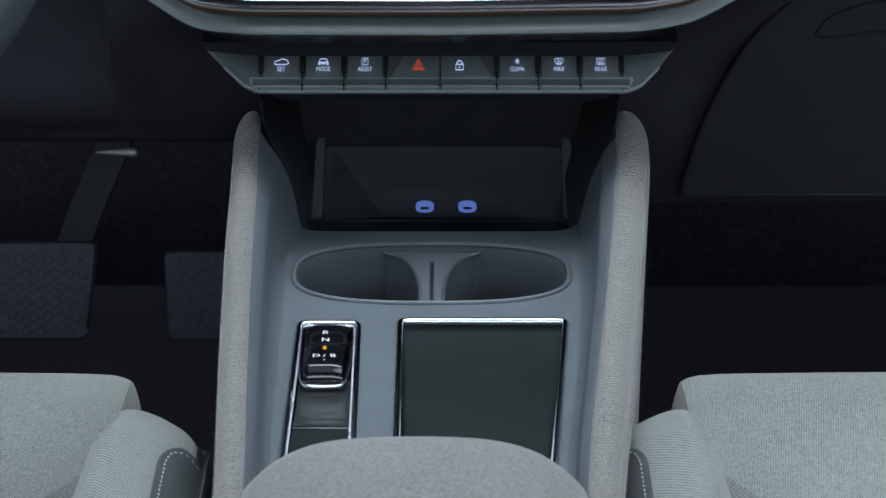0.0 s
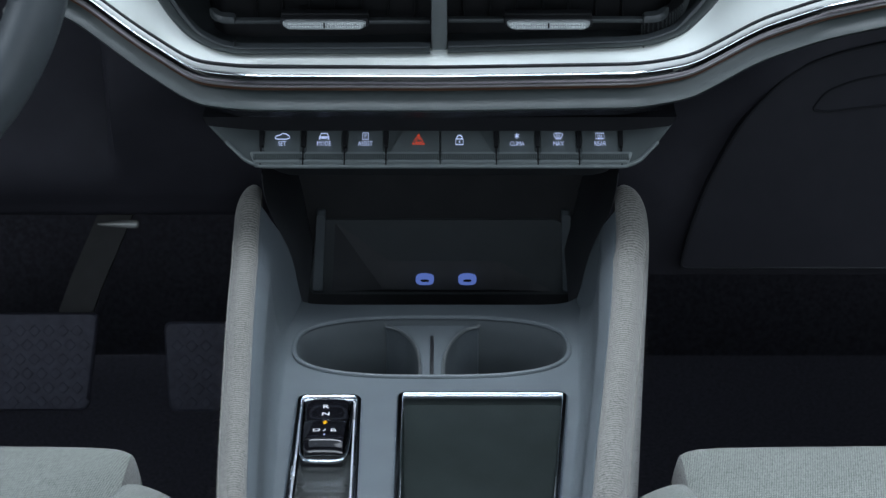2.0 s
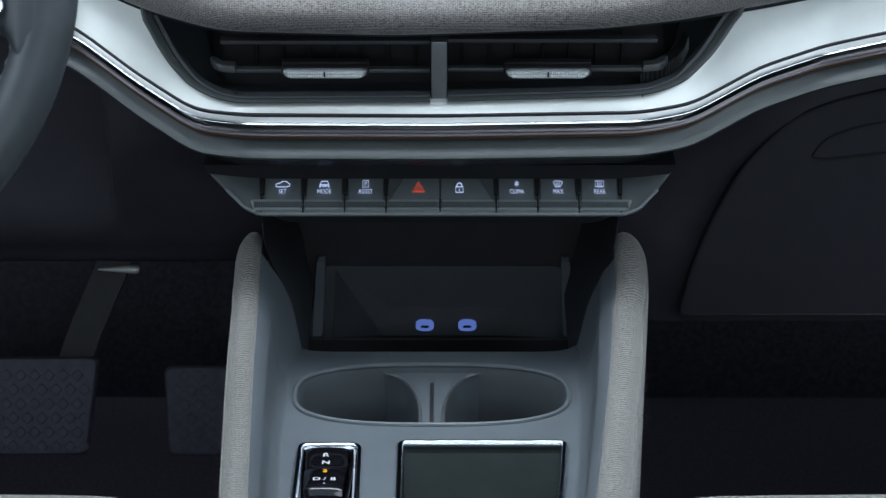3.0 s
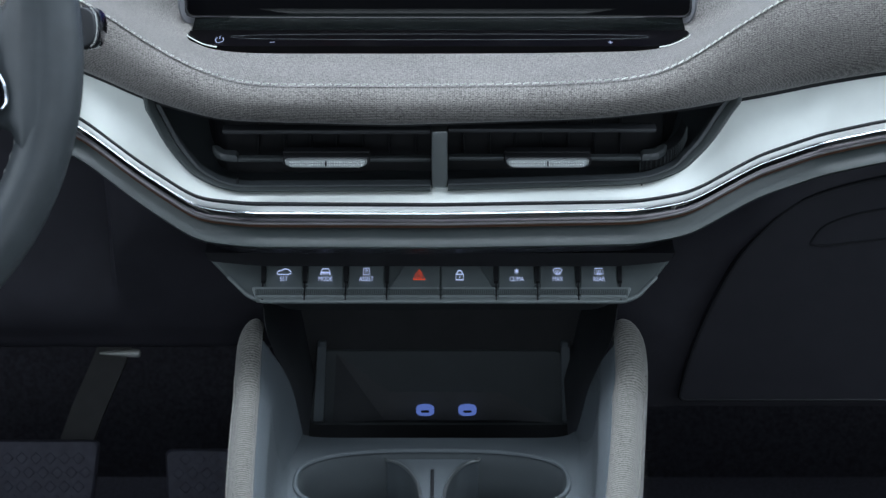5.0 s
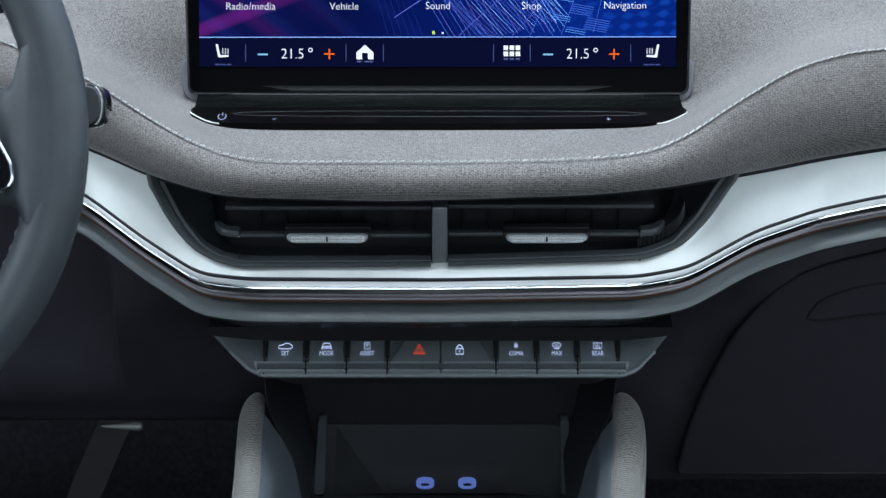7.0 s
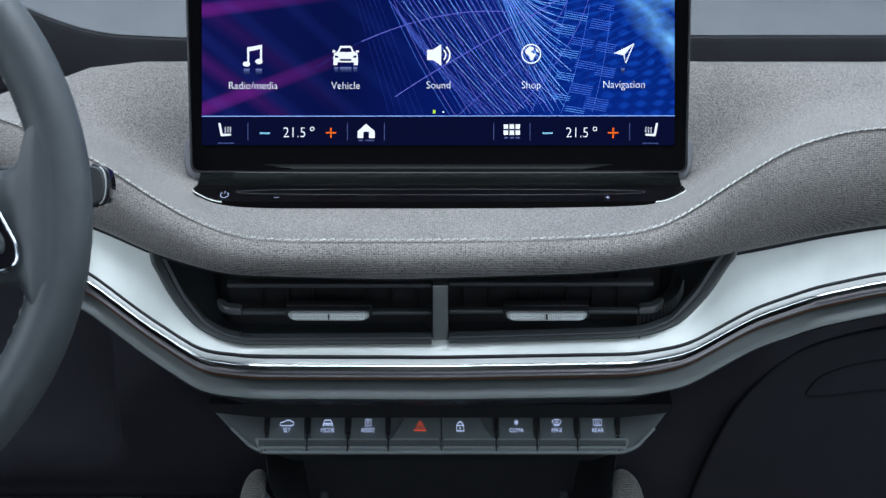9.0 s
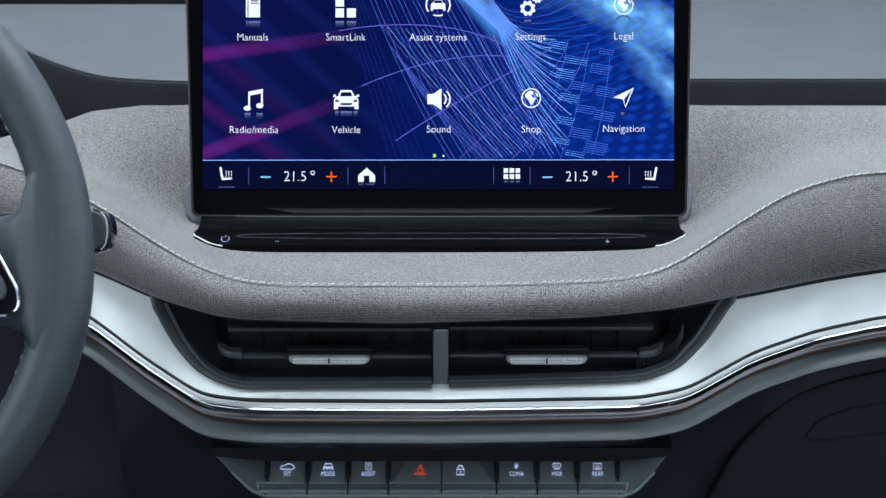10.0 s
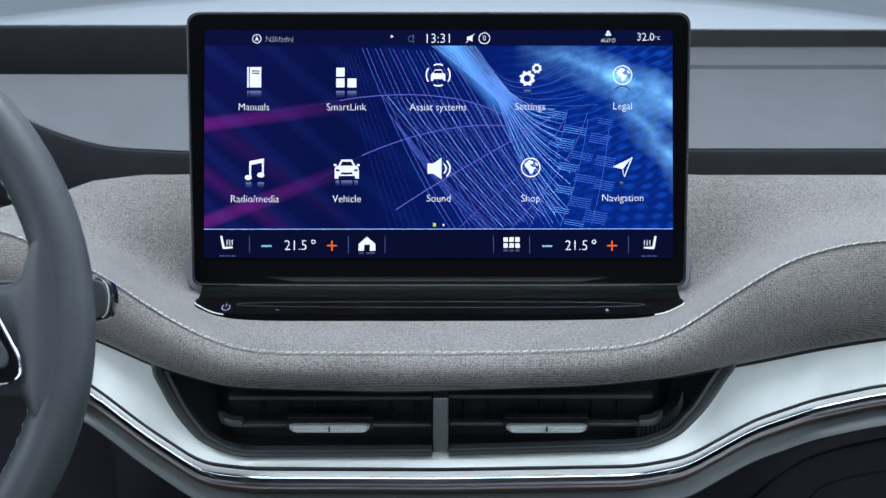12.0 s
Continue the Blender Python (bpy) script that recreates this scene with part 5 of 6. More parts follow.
part("rim", sheet(rings, closed=True, wrap=True)[0], WHEEL_LEATHER, wheel, "smooth dark leather rim", local=True)
bm = bmesh.new()
for k in range(120):
    a = 2 * math.pi * k / 120
    c, s = math.cos(a), math.sin(a)
    t = Vector((-s, c, 0)) * 0.0022
    o = Vector((0.1500 * c, 0.1500 * s, 0.003))
    v = [bm.verts.new(o + q) for q in (-t, Vector((c, s, 0)) * 0.0006, t, Vector((-c, -s, 0)) * 0.0006, Vector((-c * 0.0004, -s * 0.0004, 0.0009)))]
    for f in ((0, 1, 4), (1, 2, 4), (2, 3, 4), (3, 0, 4)):
        bm.faces.new([v[i] for i in f])
tagged(part("stitching", bm, THREAD, wheel, "pale stitches on the inside of the rim", local=True, smooth=False), kind="stuff")
for sgn in (1, -1):
    rows_ = []
    for x, vu, vl, z0 in ((0.1634, 0.051, -0.048, 0.0125), (0.1598, 0.052, -0.050, 0.0130), (0.156, 0.052, -0.051, 0.0132), (0.150, 0.052, -0.050, 0.0120), (0.1460, 0.047, -0.041, 0.0104), (0.1428, 0.0375, -0.034, 0.0090), (0.1405, 0.0288, -0.0325, 0.0080), (0.1365, 0.0243, -0.0315, 0.0060), (0.130, 0.0228, -0.0310, 0.0050), (0.118, 0.0225, -0.0310, 0.0045), (0.085, 0.023, -0.032, 0.0045), (0.045, 0.030, -0.040, 0.006)):
        row = []
        for t_, dz, out in ((0, -0.020, 0.0), (0, -0.010, 0.0015), (0.03, -0.003, 0), (0.12, -0.0005, 0), (0.35, 0, 0), (0.65, 0, 0), (0.88, -0.0005, 0), (0.97, -0.003, 0), (1, -0.010, -0.0015), (1, -0.020, 0)):
            y = vu + (vl - vu) * t_ + out
            d = math.hypot(x, y) - 0.1638
            w = min(1.0, max(0.0, (d + 0.0138) / 0.0098))
            z = z0 * (1 - w) + 0.0141 * w
            if d > -0.004:
                z = 0.0145 * math.sqrt(max(0.0, 1 - (d / 0.0142) ** 2)) - 0.0003
            row.append((sgn * x, y, z + dz))
        rows_.append(np.array(row))
    sp = part("spoke", sheet([[tuple(p) for p in between(list(r), 3)] for r in between(rows_, 5)])[0], WHEEL_LEATHER, wheel, "dark leather-wrapped spoke", local=True)
    pad = [(sgn * a, b) for a, b in ((0.060, 0.015), (0.1260, 0.015), (0.1421, -0.0140), (0.1425, -0.0225), (0.1370, -0.0265), (0.060, -0.029))]
    bp_ = part("button_pad", slab(rounded(pad, 0.008, 5), 0.006, 0.0105, 0.0015), GLOSS, sp, "gloss black switch pad", local=True)
    part("pad_rim", sweep([(x, y, 0.0104) for x, y in rounded(pad, 0.008, 5)], disc(0.0009, 8), closed=True), FRAME_CHROME, sp, "thin chrome edge", local=True)
    part("switch", slab(rounded([(sgn * 0.108, 0.008), (sgn * 0.1245, 0.008), (sgn * 0.1365, -0.0120), (sgn * 0.1355, -0.0185), (sgn * 0.108, -0.0200)], 0.003, 4), 0.0095, 0.0125, 0.001), CHEEK, bp_, "charcoal rocker switch", local=True)
hub = [(-0.06, 0.045), (0.06, 0.045), (0.068, -0.02), (0.04, -0.065), (-0.04, -0.065), (-0.068, -0.02)]
part("hub", slab(rounded(hub, 0.02, 6), -0.02, 0.018, 0.006), WHEEL_LEATHER, wheel, local=True)
low_sp = [(-0.03, -0.05), (0.03, -0.05), (0.022, -0.155), (-0.022, -0.155)]
part("lower_spoke", slab(rounded(low_sp, 0.006, 4), -0.006, 0.006, 0.002), SATIN, wheel, local=True)

stalk = thing("column_stalk", (-0.30, -0.28, 0.775), "charcoal column stalk with a gloss black tip ring", "stalk")
SX = Matrix.Translation((0, -0.28, 0.7865)) @ Matrix.Rotation(radians(72), 4, "X")
lever = [(-0.30, -0.006), (-0.205, -0.0105), (-0.1750, -0.0112), (-0.1708, -0.0085), (-0.1692, -0.0005), (-0.1708, 0.0070), (-0.1750, 0.0094), (-0.205, 0.010), (-0.30, 0.006)]
lever = rounded(lever, [0.002, 0.01, 0.003, 0.003, 0.005, 0.003, 0.003, 0.01, 0.002], 4)
part("lever", slab(lever, -0.008, 0.006, 0.002, SX), DARK, stalk, "charcoal lever")
part("tip_ring", slab([(x - 0.0004, y * 1.10) for x, y in lever if x > -0.178], -0.0100, 0.0046, 0.0010, SX), GLOSS, stalk, "gloss black tip ring")
part("ring_edge", sweep([tuple(SX @ Vector((x - 0.0006, y * 1.06, 0.0047))) for x, y in lever if x > -0.1735], disc(0.0003, 6), up=(0, -1, 0.3)), SILVER, stalk, "thin polished edge")
part("tip_cap", slab([(x + 0.0016, y * 1.04) for x, y in lever if x > -0.182], -0.0160, 0.0010, 0.0016, SX), GLOSS, stalk, "gloss black end cap")
b_ = join(stroke([(-0.0018, -0.002), (0.0014, -0.002), (0.0014, 0.002), (-0.0018, 0.002)], 0.0004, True), stroke([(0.0024, -0.002), (0.0024, 0.002)], 0.0004))
b_.transform(SX @ Matrix.Translation((-0.1855, 0.006, 0.0064)))
part("wiper_icon", b_, THREAD, stalk, smooth=False)

# ---- centre console ----
console = thing("centre_console", (0, -0.25, 0.12), "grey centre console with cloth-covered side rails and cup holders", "centre console")
PZ = 0.473
# side rails and walls are skins along the length of the console
YR = np.r_[np.linspace(-0.80, -0.16, 46), np.linspace(-0.155, -0.088, 26)]


def along(tab):
    t = np.array(tab)
    return np.interp(YR, t[:, 0], t[:, 1])


rail_z = along([(-0.80, 0.500), (-0.48, 0.507), (-0.25, 0.514), (-0.15, 0.526), (-0.10, 0.540), (-0.06, 0.556), (0.06, 0.60)])
OUT = {-1: along([(-0.80, -0.098), (-0.479, -0.104), (-0.388, -0.111), (-0.208, -0.121), (-0.10, -0.1235), (0.06, -0.125)]), 1: along([(-0.80, 0.080), (-0.479, 0.088), (-0.388, 0.100), (-0.307, 0.108), (-0.208, 0.120), (-0.126, 0.128), (0.06, 0.131)])}
INN = {-1: along([(-0.80, -0.084), (-0.479, -0.089), (-0.331, -0.098), (-0.208, -0.104), (-0.10, -0.107), (0.06, -0.108)]), 1: along([(-0.80, 0.062), (-0.479, 0.071), (-0.388, 0.080), (-0.307, 0.089), (-0.208, 0.100), (-0.139, 0.107), (0.06, 0.113)])}
EDG = {-1: along([(-0.80, -0.078), (-0.42, -0.084), (-0.282, -0.0885), (-0.185, -0.0905), (0.06, -0.093)]), 1: along([(-0.80, 0.055), (-0.42, 0.065), (-0.282, 0.080), (-0.185, 0.087), (0.06, 0.094)])}
smooth = lambda a: np.convolve(np.pad(a, 4, mode="edge"), np.ones(9) / 9, "valid")
rail_z = smooth(rail_z)
end_ = np.sqrt(np.clip((-0.088 - YR) / 0.026, 0.0, 1))  # rounded ends of the rails
end_ = np.sqrt(1 - (1 - end_ ** 2) ** 2)
for sgn, nm in ((-1, "left"), (1, "right")):
    o, i, e = smooth(OUT[sgn]), smooth(INN[sgn]), smooth(EDG[sgn])
    w = (o - i) * (0.45 + 0.55 * end_)
    rows = []
    for fx, dz in ((0.0, -0.003), (0.06, 0.000), (0.30, 0.0025), (0.60, 0.0022), (0.86, -0.002), (0.98, -0.010), (1.0, -0.026), (0.97, -0.10), (0.92, -0.36)):
        rows.append(np.c_[i + w * fx, YR, np.maximum(rail_z + dz - 0.008 * (1 - end_), 0.121)])
    rows = [r.tolist() for r in between(rows, 3)]
    bm, vs = sheet(rows)
    cap(bm, [r[-1] for r in vs])
    part("rail", bm, RAIL_CLOTH, console, "light grey ribbed cloth side rail")
    seamx = np.c_[i + w * 0.93, YR, rail_z - 0.0042]
    part("rail_piping", sweep(seamx[YR < -0.135][::2].tolist(), disc(0.0006, 5)), RAIL_CLOTH, console)
    wall = []
    hgt = rail_z - PZ
    for f, g in ((1.0, -0.06), (1.2, 0.008), (1.12, 0.016), (1.0, 0.050), (0.82, 0.13), (0.66, 0.26), (0.56, 0.50), (0.49, 0.72), (0.42, 0.80), (0.20, 0.90), (0.0, 0.97), (-0.06, 0.90)):
        f = np.where(f > 1, 1 + (f - 1) * np.clip((-0.115 - YR) / 0.03, 0, 1), f)
        wall.append(np.c_[i * (1 - f) + e * f, YR, PZ + hgt * g if g > 0 else np.full_like(YR, PZ + g)])
    wall = wall[1:]
    part("side_wall", sheet([r[YR < -0.114].tolist() for r in between(wall, 4)])[0], PLATE, console, "grey moulded inner wall")

# lint standing off the cloth of the rails
for sgn in (-1, 1):
    bm = bmesh.new()
    rng = np.random.default_rng(5 + sgn)
    for _ in range(150):
        y = rng.uniform(-0.46, -0.20)
        c = np.array([np.interp(y, YR, OUT[sgn]) - sgn * 0.0006, y, np.interp(y, YR, rail_z) - 0.012 - rng.random() * 0.012])
        bend = rng.normal(0, 0.0016, (3, 3))
        pts = [c, c + (sgn * 0.0010, 0, 0) + bend[0] * 0.5, c + (sgn * (0.0014 + 0.0022 * rng.random() ** 3), 0, 0) + bend[1]]
        rows_ = [[bm.verts.new(q + (0, 0, h)) for q in pts] for h in (-0.00006, 0.00006)]
        for k in range(2):
            bm.faces.new((rows_[0][k], rows_[0][k + 1], rows_[1][k + 1], rows_[1][k]))
    tagged(part("lint", bm, RAIL_CLOTH, console, "loose fibres on the cloth", smooth=False), kind="stuff")

# top plate with openings for the cups, the selector and the tray
def superellipse(cx, cy, a, b, p, n=64):
    o = []
    for k in range(n):
        t = 2 * math.pi * k / n
        c, s = math.cos(t), math.sin(t)
        o.append((cx + a * math.copysign(abs(c) ** (2 / p), c), cy + b * math.copysign(abs(s) ** (2 / p), s)))
    return o


CUP = superellipse(-0.0030, -0.1755, 0.0805, 0.0385, 2.75, 128)
TRAY_O = rounded([(-0.0205, -0.2385), (0.0735, -0.2385), (0.0585, -0.43), (-0.0205, -0.43)], 0.004, 4)
GEAR_O = rounded([(-0.0775, -0.2415), (-0.0435, -0.2415), (-0.0415, -0.43), (-0.0785, -0.43)], 0.005, 4)
out_l = [(float(np.interp(y, YR, EDG[-1])) - 0.001, y) for y in np.linspace(-0.098, -0.60, 20)]
out_r = [(float(np.interp(y, YR, EDG[1])) + 0.001, y) for y in np.linspace(-0.60, -0.098, 20)]
# the front edge turns forward in rounded corners
fx = np.linspace(out_r[-1][0], out_l[0][0], 41)
fm, fh = (fx[0] + fx[-1]) / 2, (fx[0] - fx[-1]) / 2
fy = -0.118 + 0.020 * np.abs((fx - fm) / fh) ** 14
outer = out_l + out_r + list(zip(fx[1:-1].tolist(), fy[1:-1].tolist()))
bm = bmesh.new()
edges = []
for loop in (outer, CUP, TRAY_O, GEAR_O):
    vs = [bm.verts.new((x, y, PZ)) for x, y in loop]
    edges += [bm.edges.new((vs[k], vs[(k + 1) % len(vs)])) for k in range(len(vs))]
bmesh.ops.triangle_fill(bm, edges=edges, use_beauty=True, use_dissolve=False)
# turned-down front edge toward the cubby and turned-down hole edges
fl = [(x, y, PZ) for x, y in zip(fx.tolist(), fy.tolist())]
sheet([fl, [(x, y + 0.003, z - 0.002) for x, y, z in fl], [(x, y + 0.004, z - 0.010) for x, y, z in fl], [(x, y + 0.004, z - 0.05) for x, y, z in fl]], bm)
part("top_plate", bm, PLATE, console, "grey soft-touch top plate", smooth=False)
# cup holders
cup = part("cup_holder", sheet([[(x + (x + 0.0025) * f, y + (y + 0.1755) * f, z) for x, y in CUP] for f, z in ((0.0, PZ), (-0.02, PZ - 0.003), (-0.030, PZ - 0.012), (-0.05, PZ - 0.066))], closed=True)[0], CUPGREY, console, "dark double cup holder")
part("cup_floor", slab([(x * 0.97, -0.1755 + (y + 0.1755) * 0.97) for x, y in CUP], PZ - 0.070, PZ - 0.062), CUPGREY, cup)
part("cup_rim", sweep([(x * 1.008, -0.1755 + (y + 0.1755) * 1.015, PZ + 0.0004) for x, y in CUP], disc(0.0016, 8), closed=True), PLATE, cup, "raised grey rim")
L1 = [(-0.0318, -0.1375)] + [(-0.0318 + 0.0222 * math.sin(radians(a)), -0.1950 + 0.0545 * math.cos(radians(a))) for a in (4, 14, 24, 34, 44, 54, 64, 74, 84)] + [(-0.0096, -0.2120)]
R1 = [(-0.0056 - x, y) for x, y in L1][::-1]
tong = L1 + R1
part("divider", slab(tong, PZ - 0.062, PZ - 0.0045, 0.0006), PLATE, cup, "grey tongue between the cups", sharp=25)
for side_ in (L1, R1):
    part("tongue_edge", sweep([(x, y, PZ - 0.0040) for x, y in side_], disc(0.0011, 6)), SATIN, cup)
part("slot", block(0.0022, 0.058, 0.004, 0.0004, (-0.0028, -0.182, PZ - 0.0055)), BLACKISH, cup)
# cubby ahead of the plate, with two lit sockets
cub = part("cubby", sheet(between([[(x, y, z) for x in np.linspace(-0.105, 0.108, 8)] for y, z in ((-0.110, PZ - 0.045), (-0.06, 0.415), (-0.018, 0.415), (-0.010, 0.424), (-0.004, 0.490), (0.0, 0.55))], 3))[0], BLACKISH, console, "dark open cubby")
panel = rounded([(-0.086, 0.428), (0.090, 0.428), (0.082, 0.481), (-0.078, 0.481)], 0.006, 4)
CB = Matrix(((1, 0, 0, 0), (0, 0.06, -1, -0.034), (0, 1, 0, 0), (0, 0, 0, 1)))
part("back_panel", slab(panel, -0.002, 0.0015, 0.001, CB), CHEEK, cub, "charcoal back panel")
bm, vs = sheet([[CB @ Vector(q) for q in ring_] for ring_ in ([(-0.070, 0.4300, 0.0015), (0.077, 0.4300, 0.0015), (0.074, 0.4790, 0.0015), (-0.067, 0.4790, 0.0015)], [(-0.036, 0.4330, 0.0045), (0.045, 0.4330, 0.0045), (0.038, 0.4600, 0.0002), (-0.030, 0.4600, 0.0002)])], closed=True)
cap(bm, vs[1])
part("facet_panel", bm, DARK, cub, "faceted middle of the panel", smooth=False)
for sgn, x in ((-1, -0.0795), (1, 0.0860)):
    part("side_flute", slab(rounded([(x - 0.0035, 0.431), (x + 0.0035, 0.431), (x + 0.0035 - sgn * 0.003, 0.488), (x - 0.0025 - sgn * 0.003, 0.488)], 0.002, 3), 0.0, 0.006, 0.002, CB), PLATE, cub)
for x in (-0.0085, 0.0195):
    usb = part("usb_socket", slab(superellipse(x, 0.4405, 0.0060, 0.0034, 2.6, 28), 0.001, 0.0068, 0.0003, CB), USBGLOW, cub, "blue-lit charging socket")
    part("port", slab(superellipse(x, 0.4405, 0.0028, 0.0008, 3.0, 20), 0.0060, 0.0073, 0, CB), BLACKISH, usb)
MOUTH = {-1: [(-0.0788, 0.4560), (-0.0830, 0.4721), (-0.0849, 0.4799), (-0.0858, 0.4950), (-0.0885, 0.5070), (-0.0940, 0.5180), (-0.1005, 0.5270), (-0.1040, 0.5360), (-0.1045, 0.5560)], 1: [(0.0791, 0.4560), (0.0860, 0.4721), (0.0885, 0.4840), (0.0898, 0.4950), (0.0925, 0.5070), (0.0980, 0.5180), (0.1045, 0.5280), (0.1072, 0.5380), (0.1085, 0.5560)]}
for sgn in (-1, 1):
    m_ = np.array(MOUTH[sgn])
    zs = np.linspace(0.456, 0.556, 21)
    ex_ = np.convolve(np.pad(np.interp(zs, m_[:, 1], m_[:, 0]), 3, mode="edge"), np.ones(7) / 7, "valid")
    # the wall swells inward toward the mouth of the cubby
    wall_x = np.interp(zs, [0.456, 0.476, 0.480, 0.487, 0.500, 0.512, 0.524, 0.556], [0.0905, 0.0905, 0.0935, 0.0958, 0.0972, 0.0984, 0.1045, 0.1060]) * sgn + 0.002 * (sgn > 0)
    rows_ = []
    for f, y in ((0.0, -0.175), (0.06, -0.165), (0.25, -0.150), (0.6, -0.133), (0.9, -0.119), (1.0, -0.112), (0.96, -0.109)):
        top_ = np.clip((zs - 0.518) / 0.02, 0, 1)
        rows_.append(np.c_[wall_x * (1 - f) + ex_ * f + sgn * 0.0006 + sgn * 0.004 * top_, np.full_like(zs, y), np.minimum(zs, 0.5235 + (y + 0.15) * 0.28)].tolist())
    part("cheek", sheet(between(rows_, 3))[0], PLATE, console, "grey cheek beside the cubby")
    rows_ = [np.c_[ex_ + sgn * dx, np.full_like(zs, y), zs + dz].tolist() for dx, y, dz in ((0.0006, -0.1100, 0), (0.0016, -0.106, 0), (0.002, -0.06, 0), (0.002, 0.02, 0.01))]
    part("cubby_side", sheet(rows_)[0], DARK, cub)
    rows_ = [[(ex_[-1] + sgn * 0.0006, y, 0.556), (ex_[-1] + sgn * 0.030, y, 0.552)] for y in (-0.056, 0.02)]
    part("cubby_top", sheet(rows_)[0], BLACKISH, cub)

# storage tray with a chrome surround
tray = thing("charging_tray", (0.026, -0.33, PZ - 0.003), "black phone charging tray framed in chrome on the console", "phone tray")
tm = np.array(TRAY_O).mean(0)


def tray_ring(inset_, z0, z1):
    """The outline drawn in by inset_, sinking from z0 at the front to z1 at the rear."""
    o_ = []
    for x, y in TRAY_O:
        f = np.clip((-0.2385 - y) / 0.19, 0, 1)
        o_.append((x - math.copysign(inset_ * (0.35 + 0.65 * f), x - tm[0]), y - math.copysign(inset_ * 0.5, y - tm[1]), z0 + (z1 - z0) * f))
    return o_


bm, vs = sheet([tray_ring(0.001, PZ + 0.001, PZ + 0.001), tray_ring(0.0022, PZ - 0.001, PZ - 0.003), tray_ring(0.0060, PZ - 0.0035, PZ - 0.0200)], closed=True)
part("wall", bm, TRAY, tray, "dark wall of the tray", sharp=50)
bm = bmesh.new()
bm.faces.new([bm.verts.new(p) for p in tray_ring(0.0058, PZ - 0.0034, PZ - 0.0198)])
part("floor_mat", bm, TRAY, tray, "dark rubber mat", smooth=False)
part("shadow_gap", sweep([(tm[0] + (x - tm[0]) * 1.034, tm[1] + (y - tm[1]) * 1.012, PZ - 0.0002) for x, y in TRAY_O], disc(0.00045, 8), closed=True), BLACKISH, tray)
# pale bead inside the chrome stands in for its highlight line
part("highlight_bead", sweep(tray_ring(0.0024, PZ + 0.0012, PZ + 0.0012), disc(0.00055, 6), closed=True), BRIGHT, tray, "pale bead drawn as the frame highlight")
part("chrome_frame", sweep([(x, y, PZ + 0.0010) for x, y in TRAY_O], disc(0.0021, 14, 0.0024), closed=True), FRAME_CHROME, tray, "bright chrome frame")

# drive selector
gear = thing("gear_selector", (-0.06, -0.27, PZ), "gloss black drive selector with chrome frame on the console", "gear selector")
gm = np.array(GEAR_O).mean(0)
# same kind of bead, painted highlight of the selector frame
part("highlight_bead", sweep([(gm[0] + (x - gm[0]) * 0.87, gm[1] + (y - gm[1]) * 0.972, PZ + 0.0012) for x, y in GEAR_O], disc(0.00055, 6), closed=True), BRIGHT, gear, "pale bead drawn as the frame highlight")
part("shadow_gap", sweep([(gm[0] + (x - gm[0]) * 1.085, gm[1] + (y - gm[1]) * 1.015, PZ - 0.0002) for x, y in GEAR_O], disc(0.00045, 8), closed=True), BLACKISH, gear)
part("chrome_frame", sweep([(x, y, PZ + 0.0010) for x, y in GEAR_O], disc(0.0020, 14, 0.0024), closed=True), FRAME_CHROME, gear, "bright chrome frame")
part("well", slab(GEAR_O, PZ - 0.014, PZ - 0.0070), GLOSS, gear, "gloss black well", smooth=False)
bm, _ = sheet(between([[(x, y, z) for x in np.linspace(-0.0745, -0.0455, 5)] for y, z in ((-0.300, PZ - 0.0026), (-0.318, PZ - 0.0036), (-0.330, PZ - 0.0040), (-0.338, PZ - 0.0032), (-0.348, PZ - 0.0022), (-0.354, PZ + 0.0006), (-0.356, PZ + 0.0012))], 4))
part("ramp", bm, RAMP, gear, "polished dark ramp")
part("rear_panel", slab(rounded([(-0.0745, -0.3585), (-0.0445, -0.3585), (-0.044, -0.42), (-0.0755, -0.42)], 0.002, 3), PZ - 0.002, PZ + 0.0008, 0.0005), TRAY, gear)
part("panel_edge", block(0.0295, 0.0012, 0.0010, 0.0004, (-0.0597, -0.3578, PZ + 0.0010), 1), SATIN, gear)
rocker_bm = sheet(between([[(x, y, z - 0.0014 * abs(u) ** 4) for u in np.linspace(-1, 1, 11) for x in [-0.0608 + u * (0.0120 + 0.030 * min(0.0, y + 0.262))]] for y, z in ((-0.2500, PZ - 0.004), (-0.2505, PZ + 0.004), (-0.2550, PZ + 0.0066), (-0.2740, PZ + 0.0052), (-0.2775, PZ + 0.0060), (-0.2825, PZ + 0.0090), (-0.3030, PZ + 0.0112), (-0.3085, PZ + 0.0096), (-0.3120, PZ + 0.0040), (-0.3120, PZ - 0.004))], 5))[0]
rocker_top = BVHTree.FromBMesh(rocker_bm)
knob = part("rocker", rocker_bm, GLOSS, gear, "gloss black rocker")
ring = [(-0.0743, -0.250), (-0.0743, -0.275), (-0.0735, -0.300), (-0.0722, -0.3105), (-0.0690, -0.3158), (-0.0608, -0.3166), (-0.0526, -0.3158), (-0.0494, -0.3105), (-0.0481, -0.300), (-0.0473, -0.275), (-0.0473, -0.250)]
rp = np.array([(x, y, PZ + 0.0026) for x, y in ring])
part("rocker_frame", sweep(np.array(between(list(rp), 5)).tolist(), disc(0.0010, 10)), FRAME_CHROME, gear, "chrome bow round the rocker")


